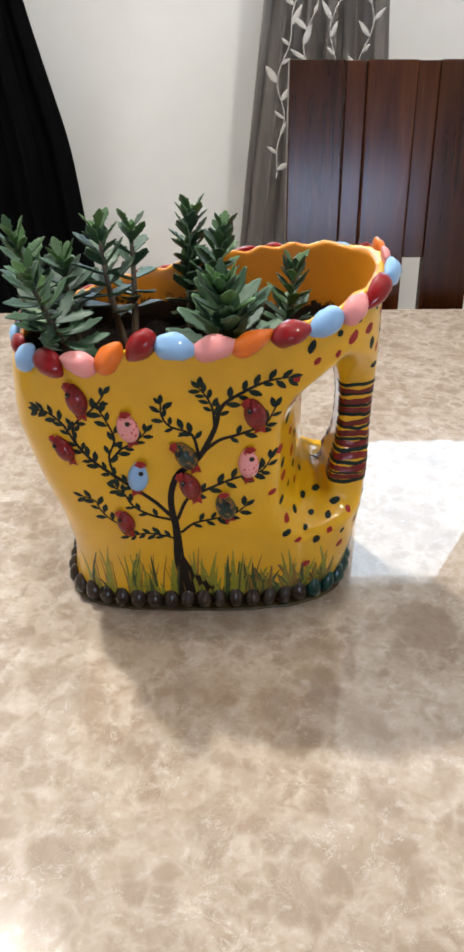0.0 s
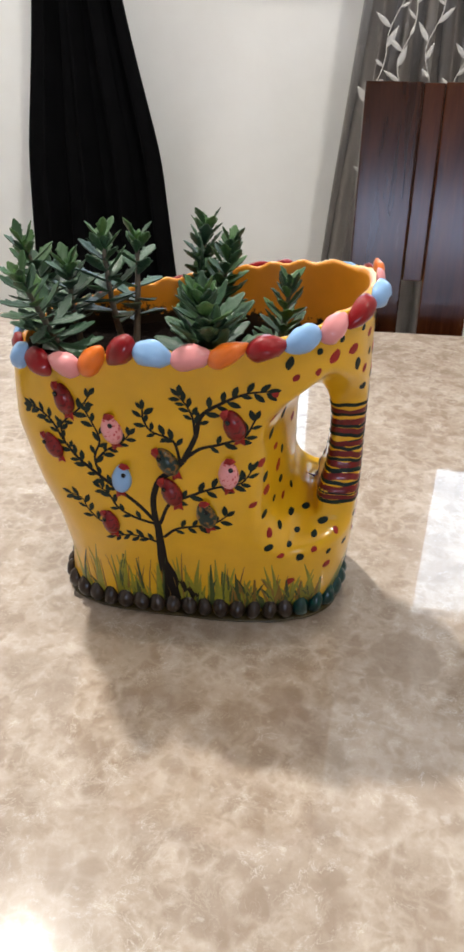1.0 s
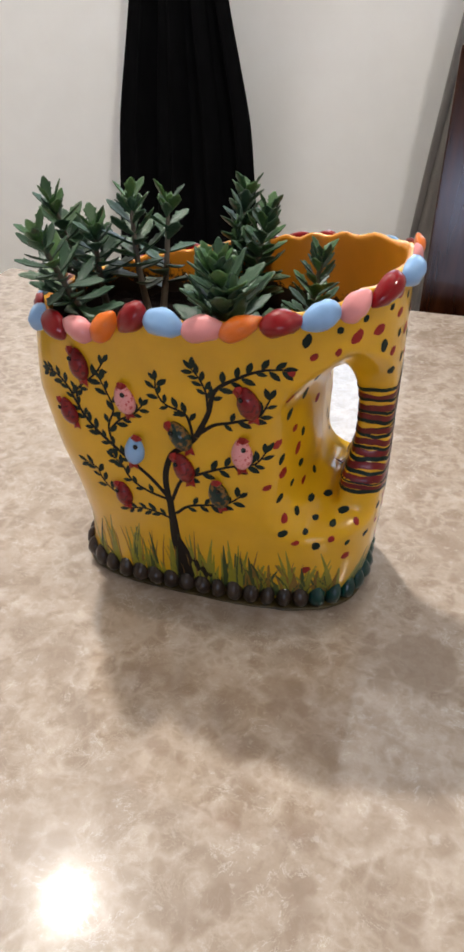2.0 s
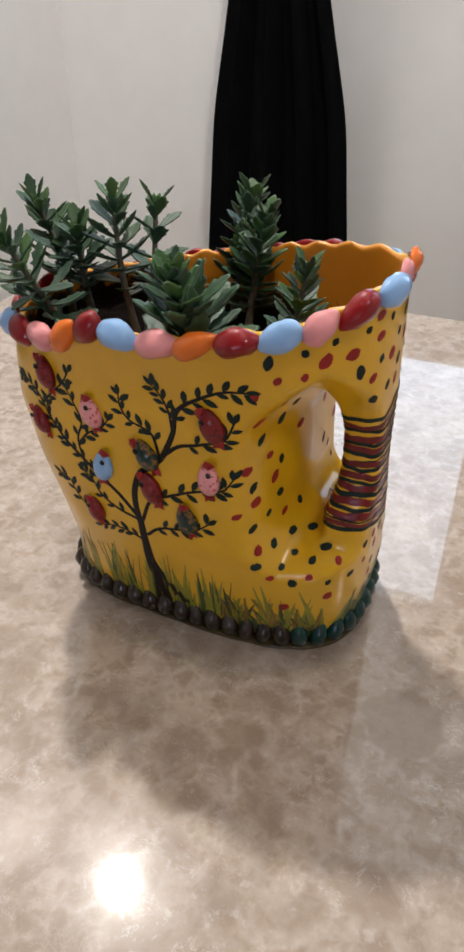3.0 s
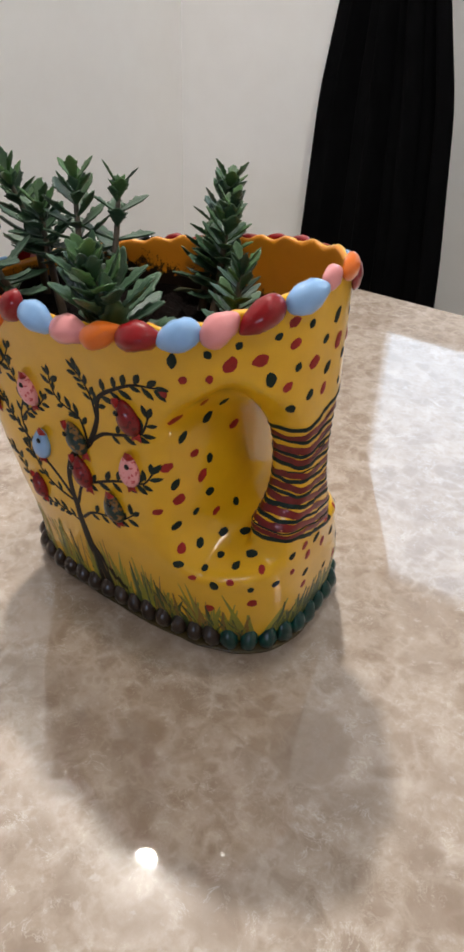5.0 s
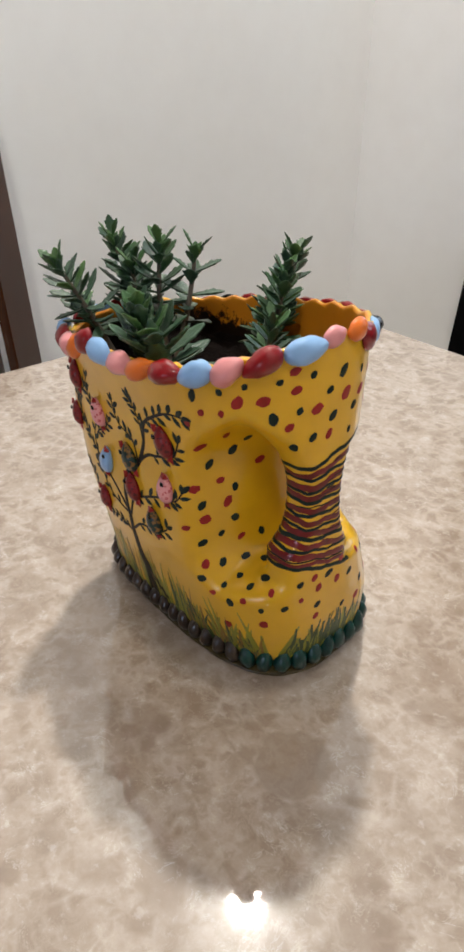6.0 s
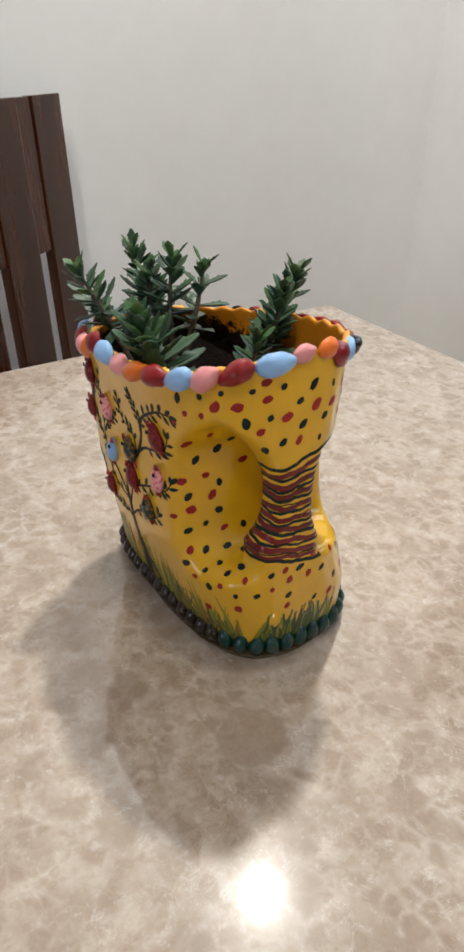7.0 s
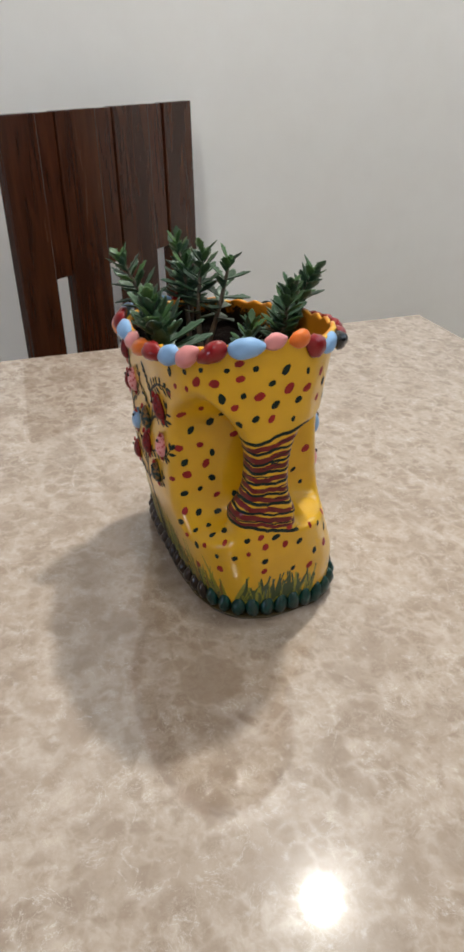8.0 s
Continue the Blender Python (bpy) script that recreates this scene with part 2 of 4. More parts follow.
M_FLOOR = paint("beige_floor_tile", (0.45, 0.38, 0.31), 0.25, 0.12, 5, 0.05, 0.2)
M_WHITE = paint("white_window_paint", (0.75, 0.75, 0.74), 0.4, 0.05, 12, 0.1, 0.1)
M_GLASS = material("window_glass", (1, 1, 1), 0.02)
M_GLASS.node_tree.nodes["Principled BSDF"].inputs["Transmission Weight"].default_value = 1.0

# curtain cloth
M_BLACKCLOTH = material("black_curtain_cloth", (0.006, 0.006, 0.007), 0.9, spec=0.06)
k = Kit(M_BLACKCLOTH)
v = k.coords((1, 1, 0.4))
k.colour(k.ramp(k.noise(v, 40, 5), (0.3, (0.0012, 0.0012, 0.0015)), (0.75, (0.0035, 0.0034, 0.004))))
k.bump(k.noise(k.coords((600, 600, 600)), 1, 2), 0.3, 0.0006)
M_GREYCLOTH = material("grey_satin_cloth", (0.20, 0.18, 0.165), 0.32, spec=0.7)
k = Kit(M_GREYCLOTH)
v = k.coords((6, 6, 0.7))
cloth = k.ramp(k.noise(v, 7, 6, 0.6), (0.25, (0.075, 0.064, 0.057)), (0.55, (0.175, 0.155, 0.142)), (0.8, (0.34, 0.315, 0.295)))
# satin highlights put into the cloth colour as pale wavy patches
painted_sheen = k.ramp(k.noise(k.coords((1, 1, 0.5)), 34, 5, 0.6, 1.2), (0.56, (0, 0, 0)), (0.66, (1, 1, 1)))
k.colour(k.mix(k.maths("MULTIPLY", painted_sheen, 0.35), cloth, (0.46, 0.43, 0.41)))
k.bump(k.noise(k.coords((1, 1, 0.45)), 26, 4, 0.55, 0.8), 0.8, 0.012)
thin = k.node("ShaderNodeBsdfTranslucent")
thin.inputs["Color"].default_value = (0.75, 0.73, 0.72, 1)
blend = k.node("ShaderNodeMixShader")
blend.inputs[0].default_value = 0.38
k.link(k.b.outputs[0], blend.inputs[1])
k.link(thin.outputs[0], blend.inputs[2])
k.link(blend.outputs[0], k.t.nodes["Material Output"].inputs["Surface"])
M_EMBROID = material("silver_white_embroidery", (0.55, 0.53, 0.51), 0.35, spec=0.6)
M_LAMPRIM = material("white_lamp_plastic", (0.8, 0.8, 0.79), 0.4)


# ---- mesh kit ----
def mesh_from(name, verts, faces, mat=None, smooth=True):
    me = bpy.data.meshes.new(name)
    me.from_pydata([tuple(p) for p in verts], [], [tuple(f) for f in faces])
    if mat:
        me.materials.append(mat)
    if smooth:
        me.polygons.foreach_set("use_smooth", [True] * len(me.polygons))
    me.update()
    return me


def place(name, me, parent, m=None, label=""):
    ob = new(name, me)
    ob.parent = parent
    if m is not None:
        ob.matrix_basis = m
    if label:
        ob["label"] = label
    return ob


def part(name, bm, mat, parent, label="", smooth=False, m=None):
    me = bpy.data.meshes.new(name)
    bm.to_mesh(me)
    bm.free()
    me.materials.append(mat)
    if smooth:
        me.polygons.foreach_set("use_smooth", [True] * len(me.polygons))
    return place(name, me, parent, m, label)


def box_bm(x0, x1, y0, y1, z0, z1, bevel=0.0, seg=2):
    bm = bmesh.new()
    bmesh.ops.create_cube(bm, size=1, matrix=Matrix.LocRotScale(((x0 + x1) / 2, (y0 + y1) / 2, (z0 + z1) / 2), None, (x1 - x0, y1 - y0, z1 - z0)))
    if bevel:
        bmesh.ops.bevel(bm, geom=bm.edges[:], offset=bevel, segments=seg, affect="EDGES", profile=0.7)
    return bm


def thing(name, loc, label, category, group="", kind="", turn=0.0):
    ob = new(name)
    ob.matrix_basis = pose(*loc, 0, 0, turn)
    ob.empty_display_size = 0.05
    return tagged(ob, label, category, group, kind)


def structure(name, bm, mat, label, category):
    me = bpy.data.meshes.new(name)
    bm.to_mesh(me)
    bm.free()
    me.materials.append(mat)
    return tagged(new(name, me), label, category, kind="structure")


# ---- room shell ----
XL, XR, YB = -1.26, 2.6, -2.3
structure("floor", box_bm(XL - 0.12, XR + 0.12, YB - 0.12, WALL_Y + 0.16, -0.1, 0.0), M_FLOOR, "beige polished tile floor under the table", "floor")
structure("ceiling", box_bm(XL - 0.12, XR + 0.12, YB - 0.12, WALL_Y + 0.16, CEIL, CEIL + 0.1), M_CEIL, "plain white painted ceiling", "ceiling")
structure("wall_west", box_bm(XL - 0.12, XL, YB - 0.12, WALL_Y + 0.16, 0, CEIL), M_WALL, "off-white painted wall behind the chairs", "wall")
structure("wall_east", box_bm(XR, XR + 0.12, YB - 0.12, WALL_Y + 0.16, 0, CEIL), M_WALL, "off-white painted side wall", "wall")
bm = bmesh.new()
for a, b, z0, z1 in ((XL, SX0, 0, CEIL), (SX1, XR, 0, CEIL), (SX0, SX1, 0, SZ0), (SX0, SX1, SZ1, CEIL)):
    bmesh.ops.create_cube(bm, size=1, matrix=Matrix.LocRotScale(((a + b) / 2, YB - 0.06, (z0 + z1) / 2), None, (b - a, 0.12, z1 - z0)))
# wall out of view, browned to cut its reflection and bounce
structure("wall_south", bm, M_WALLBROWN, "unseen wall closing the room, toned brown to dim reflections", "wall")
bm = bmesh.new()
xs = [XL, WIN[0][0], WIN[0][1], WIN[1][0], WIN[1][1], XR]
for a, b, z0, z1 in ((xs[0], xs[1], 0, CEIL), (xs[2], xs[3], 0, CEIL), (xs[4], xs[5], 0, CEIL),
                     (xs[1], xs[2], 0, 1.26), (xs[1], xs[2], 2.32, CEIL), (xs[3], xs[4], 0, 1.26), (xs[3], xs[4], 2.32, CEIL)):
    bmesh.ops.create_cube(bm, size=1, matrix=Matrix.LocRotScale(((a + b) / 2, WALL_Y + 0.08, (z0 + z1) / 2), None, (b - a, 0.16, z1 - z0)))
structure("wall_north", bm, M_WALL, "off-white painted wall with curtained windows", "wall")
for n, (x0, x1, z0, z1) in enumerate(WIN, 1):
    w = thing("window_%d" % n, ((x0 + x1) / 2, WALL_Y, z0), "white framed window bright with daylight", "window", kind="structure")
    hw, h = (x1 - x0) / 2, z1 - z0
    for a, b, c0, d in ((-hw, -hw + 0.04, 0, h), (hw - 0.04, hw, 0, h), (-hw + 0.04, hw - 0.04, 0, 0.04), (-hw + 0.04, hw - 0.04, h - 0.04, h)):
        part("window_frame", box_bm(a, b, 0.04, 0.09, c0, d, 0.004), M_WHITE, w)
    part("window_sill", box_bm(-hw + 0.002, hw - 0.002, -0.01, 0.038, 0.002, 0.02, 0.004), M_WHITE, w)

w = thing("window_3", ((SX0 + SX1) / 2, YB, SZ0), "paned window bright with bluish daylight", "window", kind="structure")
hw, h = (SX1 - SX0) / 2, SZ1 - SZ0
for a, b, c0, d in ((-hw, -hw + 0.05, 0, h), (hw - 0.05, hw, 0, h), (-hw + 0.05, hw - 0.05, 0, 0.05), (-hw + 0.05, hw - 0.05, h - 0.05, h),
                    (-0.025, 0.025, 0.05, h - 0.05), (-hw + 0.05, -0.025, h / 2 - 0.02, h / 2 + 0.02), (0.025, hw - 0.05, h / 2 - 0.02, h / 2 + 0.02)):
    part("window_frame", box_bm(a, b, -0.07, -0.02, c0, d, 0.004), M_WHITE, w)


# ---- ceiling lamps ----
def ceiling_lamp(loc):
    lamp = thing("ceiling_light", (loc[0], loc[1], CEIL), "round white ceiling downlight, switched on", "ceiling light", "ceiling lights")
    bm = bmesh.new()
    rings = ((0.098, 0.0), (0.125, 0.0), (0.122, -0.035), (0.108, -0.045), (0.098, -0.04))
    grid = [[bm.verts.new((r * math.cos(2 * math.pi * i / 40), r * math.sin(2 * math.pi * i / 40), z)) for i in range(40)] for r, z in rings]
    for j in range(len(rings) - 1):
        for i in range(40):
            bm.faces.new((grid[j][i], grid[j + 1][i], grid[j + 1][(i + 1) % 40], grid[j][(i + 1) % 40]))
    part("rim", bm, M_LAMPRIM, lamp, smooth=True)


ceiling_lamp(LAMP_A)
ceiling_lamp(LAMP_B)
# housing for the added wall fill, out of view
ceiling_lamp(FILL_LAMP)
ceiling_lamp(LAMP_D)


# ---- curtains ----
def curve_of(keys, z):
    zs = [q[0] for q in keys]
    w = 0.05
    return tuple(sum(np.interp(z + d, zs, [q[i] for q in keys]) for d in (-w, -w / 2, 0, w / 2, w)) / 5 for i in (1, 2))


def curtain_sheet(keys, y, folds, amp, seed, z0, z1, nx=96, nz=70):
    """A gathered cloth between a left and a right edge that vary with height."""
    rng = random.Random(seed)
    ph = [rng.uniform(0, 6.28) for _ in range(6)]
    verts, faces = [], []
    for j in range(nz + 1):
        z = z0 + (z1 - z0) * j / nz
        l, r = curve_of(keys, z)
        for i in range(nx + 1):
            s = i / nx
            sw = s + 0.025 * math.sin(5 * s + 1.3 * z + ph[0])
            g = math.sin(2 * math.pi * folds * sw + ph[1] + 0.35 * math.sin(2.2 * z + ph[2]))
            g2 = math.sin(2 * math.pi * folds * 2.3 * sw + ph[3] + 0.5 * z)
            verts.append((l + (r - l) * s + 0.006 * g2, y + amp * (g + 0.3 * g2) * (0.55 + 0.45 * min(1, (r - l) / 0.4)), z))
    for j in range(nz):
        for i in range(nx):
            a = j * (nx + 1) + i
            faces.append((a, a + 1, a + nx + 2, a + nx + 1))
    return verts, faces


def curtain(name, keys, y, folds, amp, seed, mat, label, z0=0.004, z1=2.62):
    ox = (keys[0][1] + keys[0][2]) / 2
    t = thing(name, (ox, y, 0), label, "curtain", "window curtains")
    verts, faces = curtain_sheet(keys, y, folds, amp, seed, z0, z1)
    me = mesh_from("cloth", [(a - ox, b - y, c0) for a, b, c0 in verts], faces, mat)
    ob = place("cloth", me, t)
    so = ob.modifiers.new("thickness", "SOLIDIFY")
    so.thickness, so.offset = 0.003, 0
    return t, ox


BLACK_KEYS = ((0.0, -0.74, -0.27), (0.5, -0.71, -0.29), (0.88, -0.69, -0.325), (1.14, -0.648, -0.388), (1.35, -0.62, -0.431), (1.54, -0.60, -0.443),
              (1.78, -0.63, -0.363), (2.0, -0.66, -0.281), (2.26, -0.70, -0.214), (2.62, -0.74, -0.15))
GREY_KEYS = ((0.0, 0.07, 0.54), (0.5, 0.10, 0.52), (0.8, 0.128, 0.50), (1.2, 0.171, 0.465), (1.5, 0.20, 0.44), (1.8, 0.16, 0.47), (2.3, 0.10, 0.54), (2.62, 0.06, 0.60))
RIGHT_KEYS = ((0.0, 0.93, 1.32), (0.9, 0.95, 1.28), (1.5, 0.98, 1.16), (1.87, 0.905, 1.20), (2.04, 0.842, 1.24), (2.2, 0.80, 1.26), (2.4, 0.73, 1.28), (2.62, 0.66, 1.30))


def tieback(t, x0, x1, z, depth, mat):
    bm = bmesh.new()
    n = 40
    rx, ry = (x1 - x0) / 2 + 0.012, depth
    rows = [[bm.verts.new(((x0 + x1) / 2 + (rx + e) * math.cos(2 * math.pi * i / n), (ry + e) * math.sin(2 * math.pi * i / n), z + dz)) for i in range(n)]
            for e, dz in ((0, -0.03), (0.006, -0.025), (0.006, 0.025), (0, 0.03))]
    for j in range(3):
        for i in range(n):
            bm.faces.new((rows[j][i], rows[j][(i + 1) % n], rows[j + 1][(i + 1) % n], rows[j + 1][i]))
    part("tieback", bm, mat, t, smooth=True)


t, ox = curtain("black_curtain", BLACK_KEYS, 2.17, 3.4, 0.020, 3, M_BLACKCLOTH, "plain black cloth curtain hanging in folds, gathered by a band")
tieback(t, -0.60 - ox, -0.443 - ox, 1.53, 0.035, M_BLACKCLOTH)
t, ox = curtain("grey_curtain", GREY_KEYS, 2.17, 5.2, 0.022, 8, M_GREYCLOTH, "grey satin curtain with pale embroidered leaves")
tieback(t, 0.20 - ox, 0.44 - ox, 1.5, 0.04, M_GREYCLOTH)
GREY_T, GREY_OX = t, ox
t, ox = curtain("black_curtain", RIGHT_KEYS, 2.17, 3.4, 0.020, 5, M_BLACKCLOTH, "plain black cloth curtain beside the window")
tieback(t, 0.98 - ox, 1.16 - ox, 1.5, 0.035, M_BLACKCLOTH)


def embroidered_leaf(cx, cz, length, angle, width=0.17):
    """A pale stitched leaf lying on the grey cloth."""
    bm = bmesh.new()
    n = 8
    ca, sa = math.cos(angle), math.sin(angle)
    rows = []
    for i in range(n + 1):
        s = i / n
        wd = length * width * math.sin(math.pi * s ** 0.8) * 0.5 + 0.0006
        row = []
        for e in (-1, 0, 1):
            u, w = s * length, e * wd
            x, z = cx + u * ca - w * sa, cz + u * sa + w * ca
            row.append(bm.verts.new((x - GREY_OX, -0.036 - 0.0015 * (e == 0), z)))
        rows.append(row)
    for i in range(n):
        for e in range(2):
            bm.faces.new((rows[i][e], rows[i][e + 1], rows[i + 1][e + 1], rows[i + 1][e]))
    part("embroidered_leaf", bm, M_EMBROID, GREY_T, "silver white embroidered leaf", True)


rng = random.Random(17)
for x0, z0, z1, ph, slope in ((0.190, 0.80, 1.40, 0.4, 0.12), (0.34, 0.95, 1.50, 2.0, 0.0), (0.275, 1.02, 1.5, 3.3, 0.05), (0.405, 1.0, 1.5, 5.0, 0.0)):
    bm = bmesh.new()
    rows = []
    for i in range(61):
        z = z0 + (z1 - z0) * i / 60
        x = x0 + 0.012 * math.sin(17 * (z - z0) + ph) + 0.008 * math.sin(41 * z + ph) + slope * (z - z0)
        rows.append([bm.verts.new((x - GREY_OX + e * 0.0013, -0.036 - 0.0012 * (e == 0), z)) for e in (-1, 0, 1)])
        if i % 4 == 2:
            side = 1 if i % 8 == 2 else -1
            embroidered_leaf(x, z, rng.uniform(0.022, 0.050), math.pi / 2 - side * rng.uniform(0.3, 1.2), rng.uniform(0.18, 0.34))
    for a, b in zip(rows, rows[1:]):
        for e in range(2):
            bm.faces.new((a[e], a[e + 1], b[e + 1], b[e]))
    part("embroidered_vine", bm, M_EMBROID, GREY_T, "thin silver white embroidered vine", True)

# ---- table ----
TX0, TX1, TY0, TY1, TZ = -0.547, 1.25, 0.02, 1.272, 0.75
table = thing("dining_table", ((TX0 + TX1) / 2, (TY0 + TY1) / 2, 0), "dining table with polished cream quartz top", "table")
tcx, tcy = (TX0 + TX1) / 2, (TY0 + TY1) / 2
top = part("tabletop", box_bm(TX0, TX1, TY0, TY1, TZ - 0.03, TZ, 0.006, 3), M_QUARTZ, table, "cream and taupe speckled quartz slab", m=pose(-tcx, -tcy, 0))
part("apron", box_bm(TX0 + 0.08, TX1 - 0.08, TY0 + 0.08, TY1 - 0.08, TZ - 0.12, TZ - 0.03, 0.004), M_WOOD, table, m=pose(-tcx, -tcy, 0))
for lx in (TX0 + 0.08, TX1 - 0.17):
    for ly in (TY0 + 0.08, TY1 - 0.17):
        part("leg", box_bm(lx, lx + 0.09, ly, ly + 0.09, 0, TZ - 0.12, 0.005), M_WOOD, table, m=pose(-tcx, -tcy, 0))


# ---- chairs ----
CHAIR_W = 0.455


def dining_chair(loc, turn, label, zmid, tilt=8, ztop=1.108, wide=1.0,
                 slats=((0.0, 0.092), (0.127, 0.209), (0.246, 0.328), (0.363, CHAIR_W))):
    """Slatted chair; its back faces local -y, width along local x from 0."""
    ch = thing("dining_chair", loc, label, "chair", "chairs round the table", turn=turn)
    lean = Matrix.Translation((0, 0, 0.45)) @ pose(0, 0, 0, -tilt, 0, 0) @ Matrix.Translation((0, 0, -0.45))
    z0, w = 0.46, CHAIR_W * wide
    for a, b in slats:
        part("back_slat", box_bm(a * wide, b * wide, -0.012, 0.012, z0, ztop, 0.003), M_WOOD, ch, m=lean)
    for (_, a), (b, _) in zip(slats, slats[1:]):
        part("back_panel", box_bm(a * wide + 0.001, b * wide - 0.001, -0.008, 0.012, zmid, ztop - 0.001, 0.002), M_WOOD, ch, m=lean)
    part("seat", box_bm(-0.005, w + 0.005, -0.44, 0.012, 0.43, 0.46, 0.008), M_WOOD, ch)
    part("seat_rail", box_bm(0.03, w - 0.03, -0.41, -0.02, 0.37, 0.43, 0.004), M_WOOD, ch)
    for lx in (0.0, w - 0.045):
        for ly in (-0.42, -0.045):
            part("leg", box_bm(lx, lx + 0.045, ly, ly + 0.045, 0, 0.43, 0.004), M_WOOD, ch)
    return ch


dining_chair((0.166, 1.362, 0), 0, "dark varnished wooden dining chair with a slatted back, facing the table", 0.80)
dining_chair((-0.818, 0.548, 0), 124.0, "dark brown wooden dining chair pulled back from the table side", 0.775, 4, 1.082, 1.25,
             ((0.0, 0.070), (0.110, 0.198), (0.240, 0.330), (0.372, CHAIR_W)))


# ---- the planter: a cut plastic jug, painted and decorated ----
PX, PY, PZ = 0.045, 0.625, 0.75
planter = thing("jug_planter", (PX, PY, PZ), "yellow painted jug planter with shell rim and tree decoration", "planter")

_h = np.linspace(0, 0.30, 301)
_k = np.array([0, 0.008, 0.05, 0.09, 0.126, 0.17, 0.21, 0.25, 0.30])


def _smooth(vals, w=17):
    t = np.interp(_h, _k, vals)
    return np.convolve(np.pad(t, w, mode="edge"), np.ones(w) / w, "same")[w:-w]


LEFT = _smooth([-0.072, -0.079, -0.074, -0.078, -0.0895, -0.1005, -0.0995, -0.090, -0.083]) - PX
RIGHT = _smooth([0.147, 0.153, 0.160, 0.162, 0.162, 0.161, 0.161, 0.160, 0.159]) - PX
FRONT = _smooth([0.564, 0.557, 0.548, 0.539, 0.536, 0.536, 0.531, 0.522, 0.517]) - PY
BACK = _smooth([0.692, 0.699, 0.698, 0.686, 0.681, 0.679, 0.681, 0.688, 0.694]) - PY
MID_Y = 0.608 - PY
GRIP_Y = 0.6005 - PY


def rim_height(x, y):
    """Cut edge of the jug: the front climbs to the spout end, the back is flatter; scalloped."""
    s = np.clip((x + 0.125) / 0.245, 0, 1.1)
    front = 0.2254 + 0.0095 * np.exp(-((x + 0.040) / 0.019) ** 2) + 0.005 * np.clip((-0.105 - x) / 0.02, 0, 1) + 0.049 * s ** 1.2 + 0.006 * np.clip((s - 0.8) / 0.2, 0, 1)
    back = 0.2450 + 0.027 * np.clip((x + 0.05) / 0.14, -0.5, 1.15)
    w = np.clip((y + 0.03) / 0.07, 0, 1)
    w = w * w * (3 - 2 * w)
    return front + (back - front) * w + 0.0014 * np.sin(x * 290 + 60 * y)


def smax(a, b, r):
    h = np.clip(0.5 + 0.5 * (a - b) / r, 0, 1)
    return b + (a - b) * h + r * h * (1 - h)


def grip_width(h):
    """Half width of the handle: a waist that flares up to the rim and down to the toe."""
    return 0.0178 + 0.0295 * (np.clip(h - 0.163, 0, 0.10) / 0.061) ** 2.6 + 0.0115 * (np.clip(0.163 - h, 0, 0.041) / 0.043) ** 2.5


def corner_power(h, behind, toward_left):
    """How square the outline is: softer at the back of the spout end, squarer at the closed end."""
    return np.where(behind, np.interp(h, (0.02, 0.2), (3.2, 2.15)), np.where(toward_left, np.interp(h, (0.02, 0.17, 0.235), (3.8, 3.4, 2.6)), np.interp(h, (0.21, 0.27), (2.95, 2.55))))


def jug(x, y, h):
    """Signed distance to the uncut solid jug."""
    l, r, f, b = (np.interp(h, _h, q) for q in (LEFT, RIGHT, FRONT, BACK))
    cx, cy, ax, ay = (l + r) / 2, (f + b) / 2, (r - l) / 2, (b - f) / 2
    p = corner_power(h, (y > cy) & (x > cx), x < cx)
    q = (np.abs((x - cx) / ax) ** p + np.abs((y - cy) / ay) ** p) ** (1 / p)
    d = (q - 1) * np.minimum(ax, ay)
    d = smax(d, 0.004 - h, 0.006)
    # the open space behind the handle, between a blunt nose of the body, the toe and the flaring grip
    off = np.clip(np.abs(y - MID_Y) / 0.067, 0, 1.3)
    nose = np.where(y > MID_Y, 0.0655 - 0.002 * off, 0.0655 - 0.0225 * off ** 1.6)
    toe = np.interp(y, (-0.092, -0.073, -0.062, -0.050, -0.035, -0.017, 0.020, 0.060), (0.070, 0.0845, 0.0915, 0.0975, 0.102, 0.106, 0.104, 0.094))
    toe = toe + 0.7 * np.clip(0.066 - x, 0, 0.02) * np.clip((-0.048 - y) / 0.02, 0, 1)
    arch = np.interp(y, (-0.090, -0.050, -0.017, 0.030, 0.060), (0.208, 0.205, 0.199, 0.199, 0.203))
    arch = arch + 0.8 * np.clip(x - 0.060, -0.015, 0.030) * np.clip((-0.030 - y) / 0.04, 0, 1)
    room = smax(nose - x, smax(toe - h, h - arch, 0.004), 0.024)
    wide = grip_width(h)
    grip = smax(np.abs(y - GRIP_Y) - wide, 0.0915 - 0.6 * (wide - 0.0178) - x, 0.008)
    room = smax(room, -grip, 0.008)
    return smax(d, -room, 0.008)


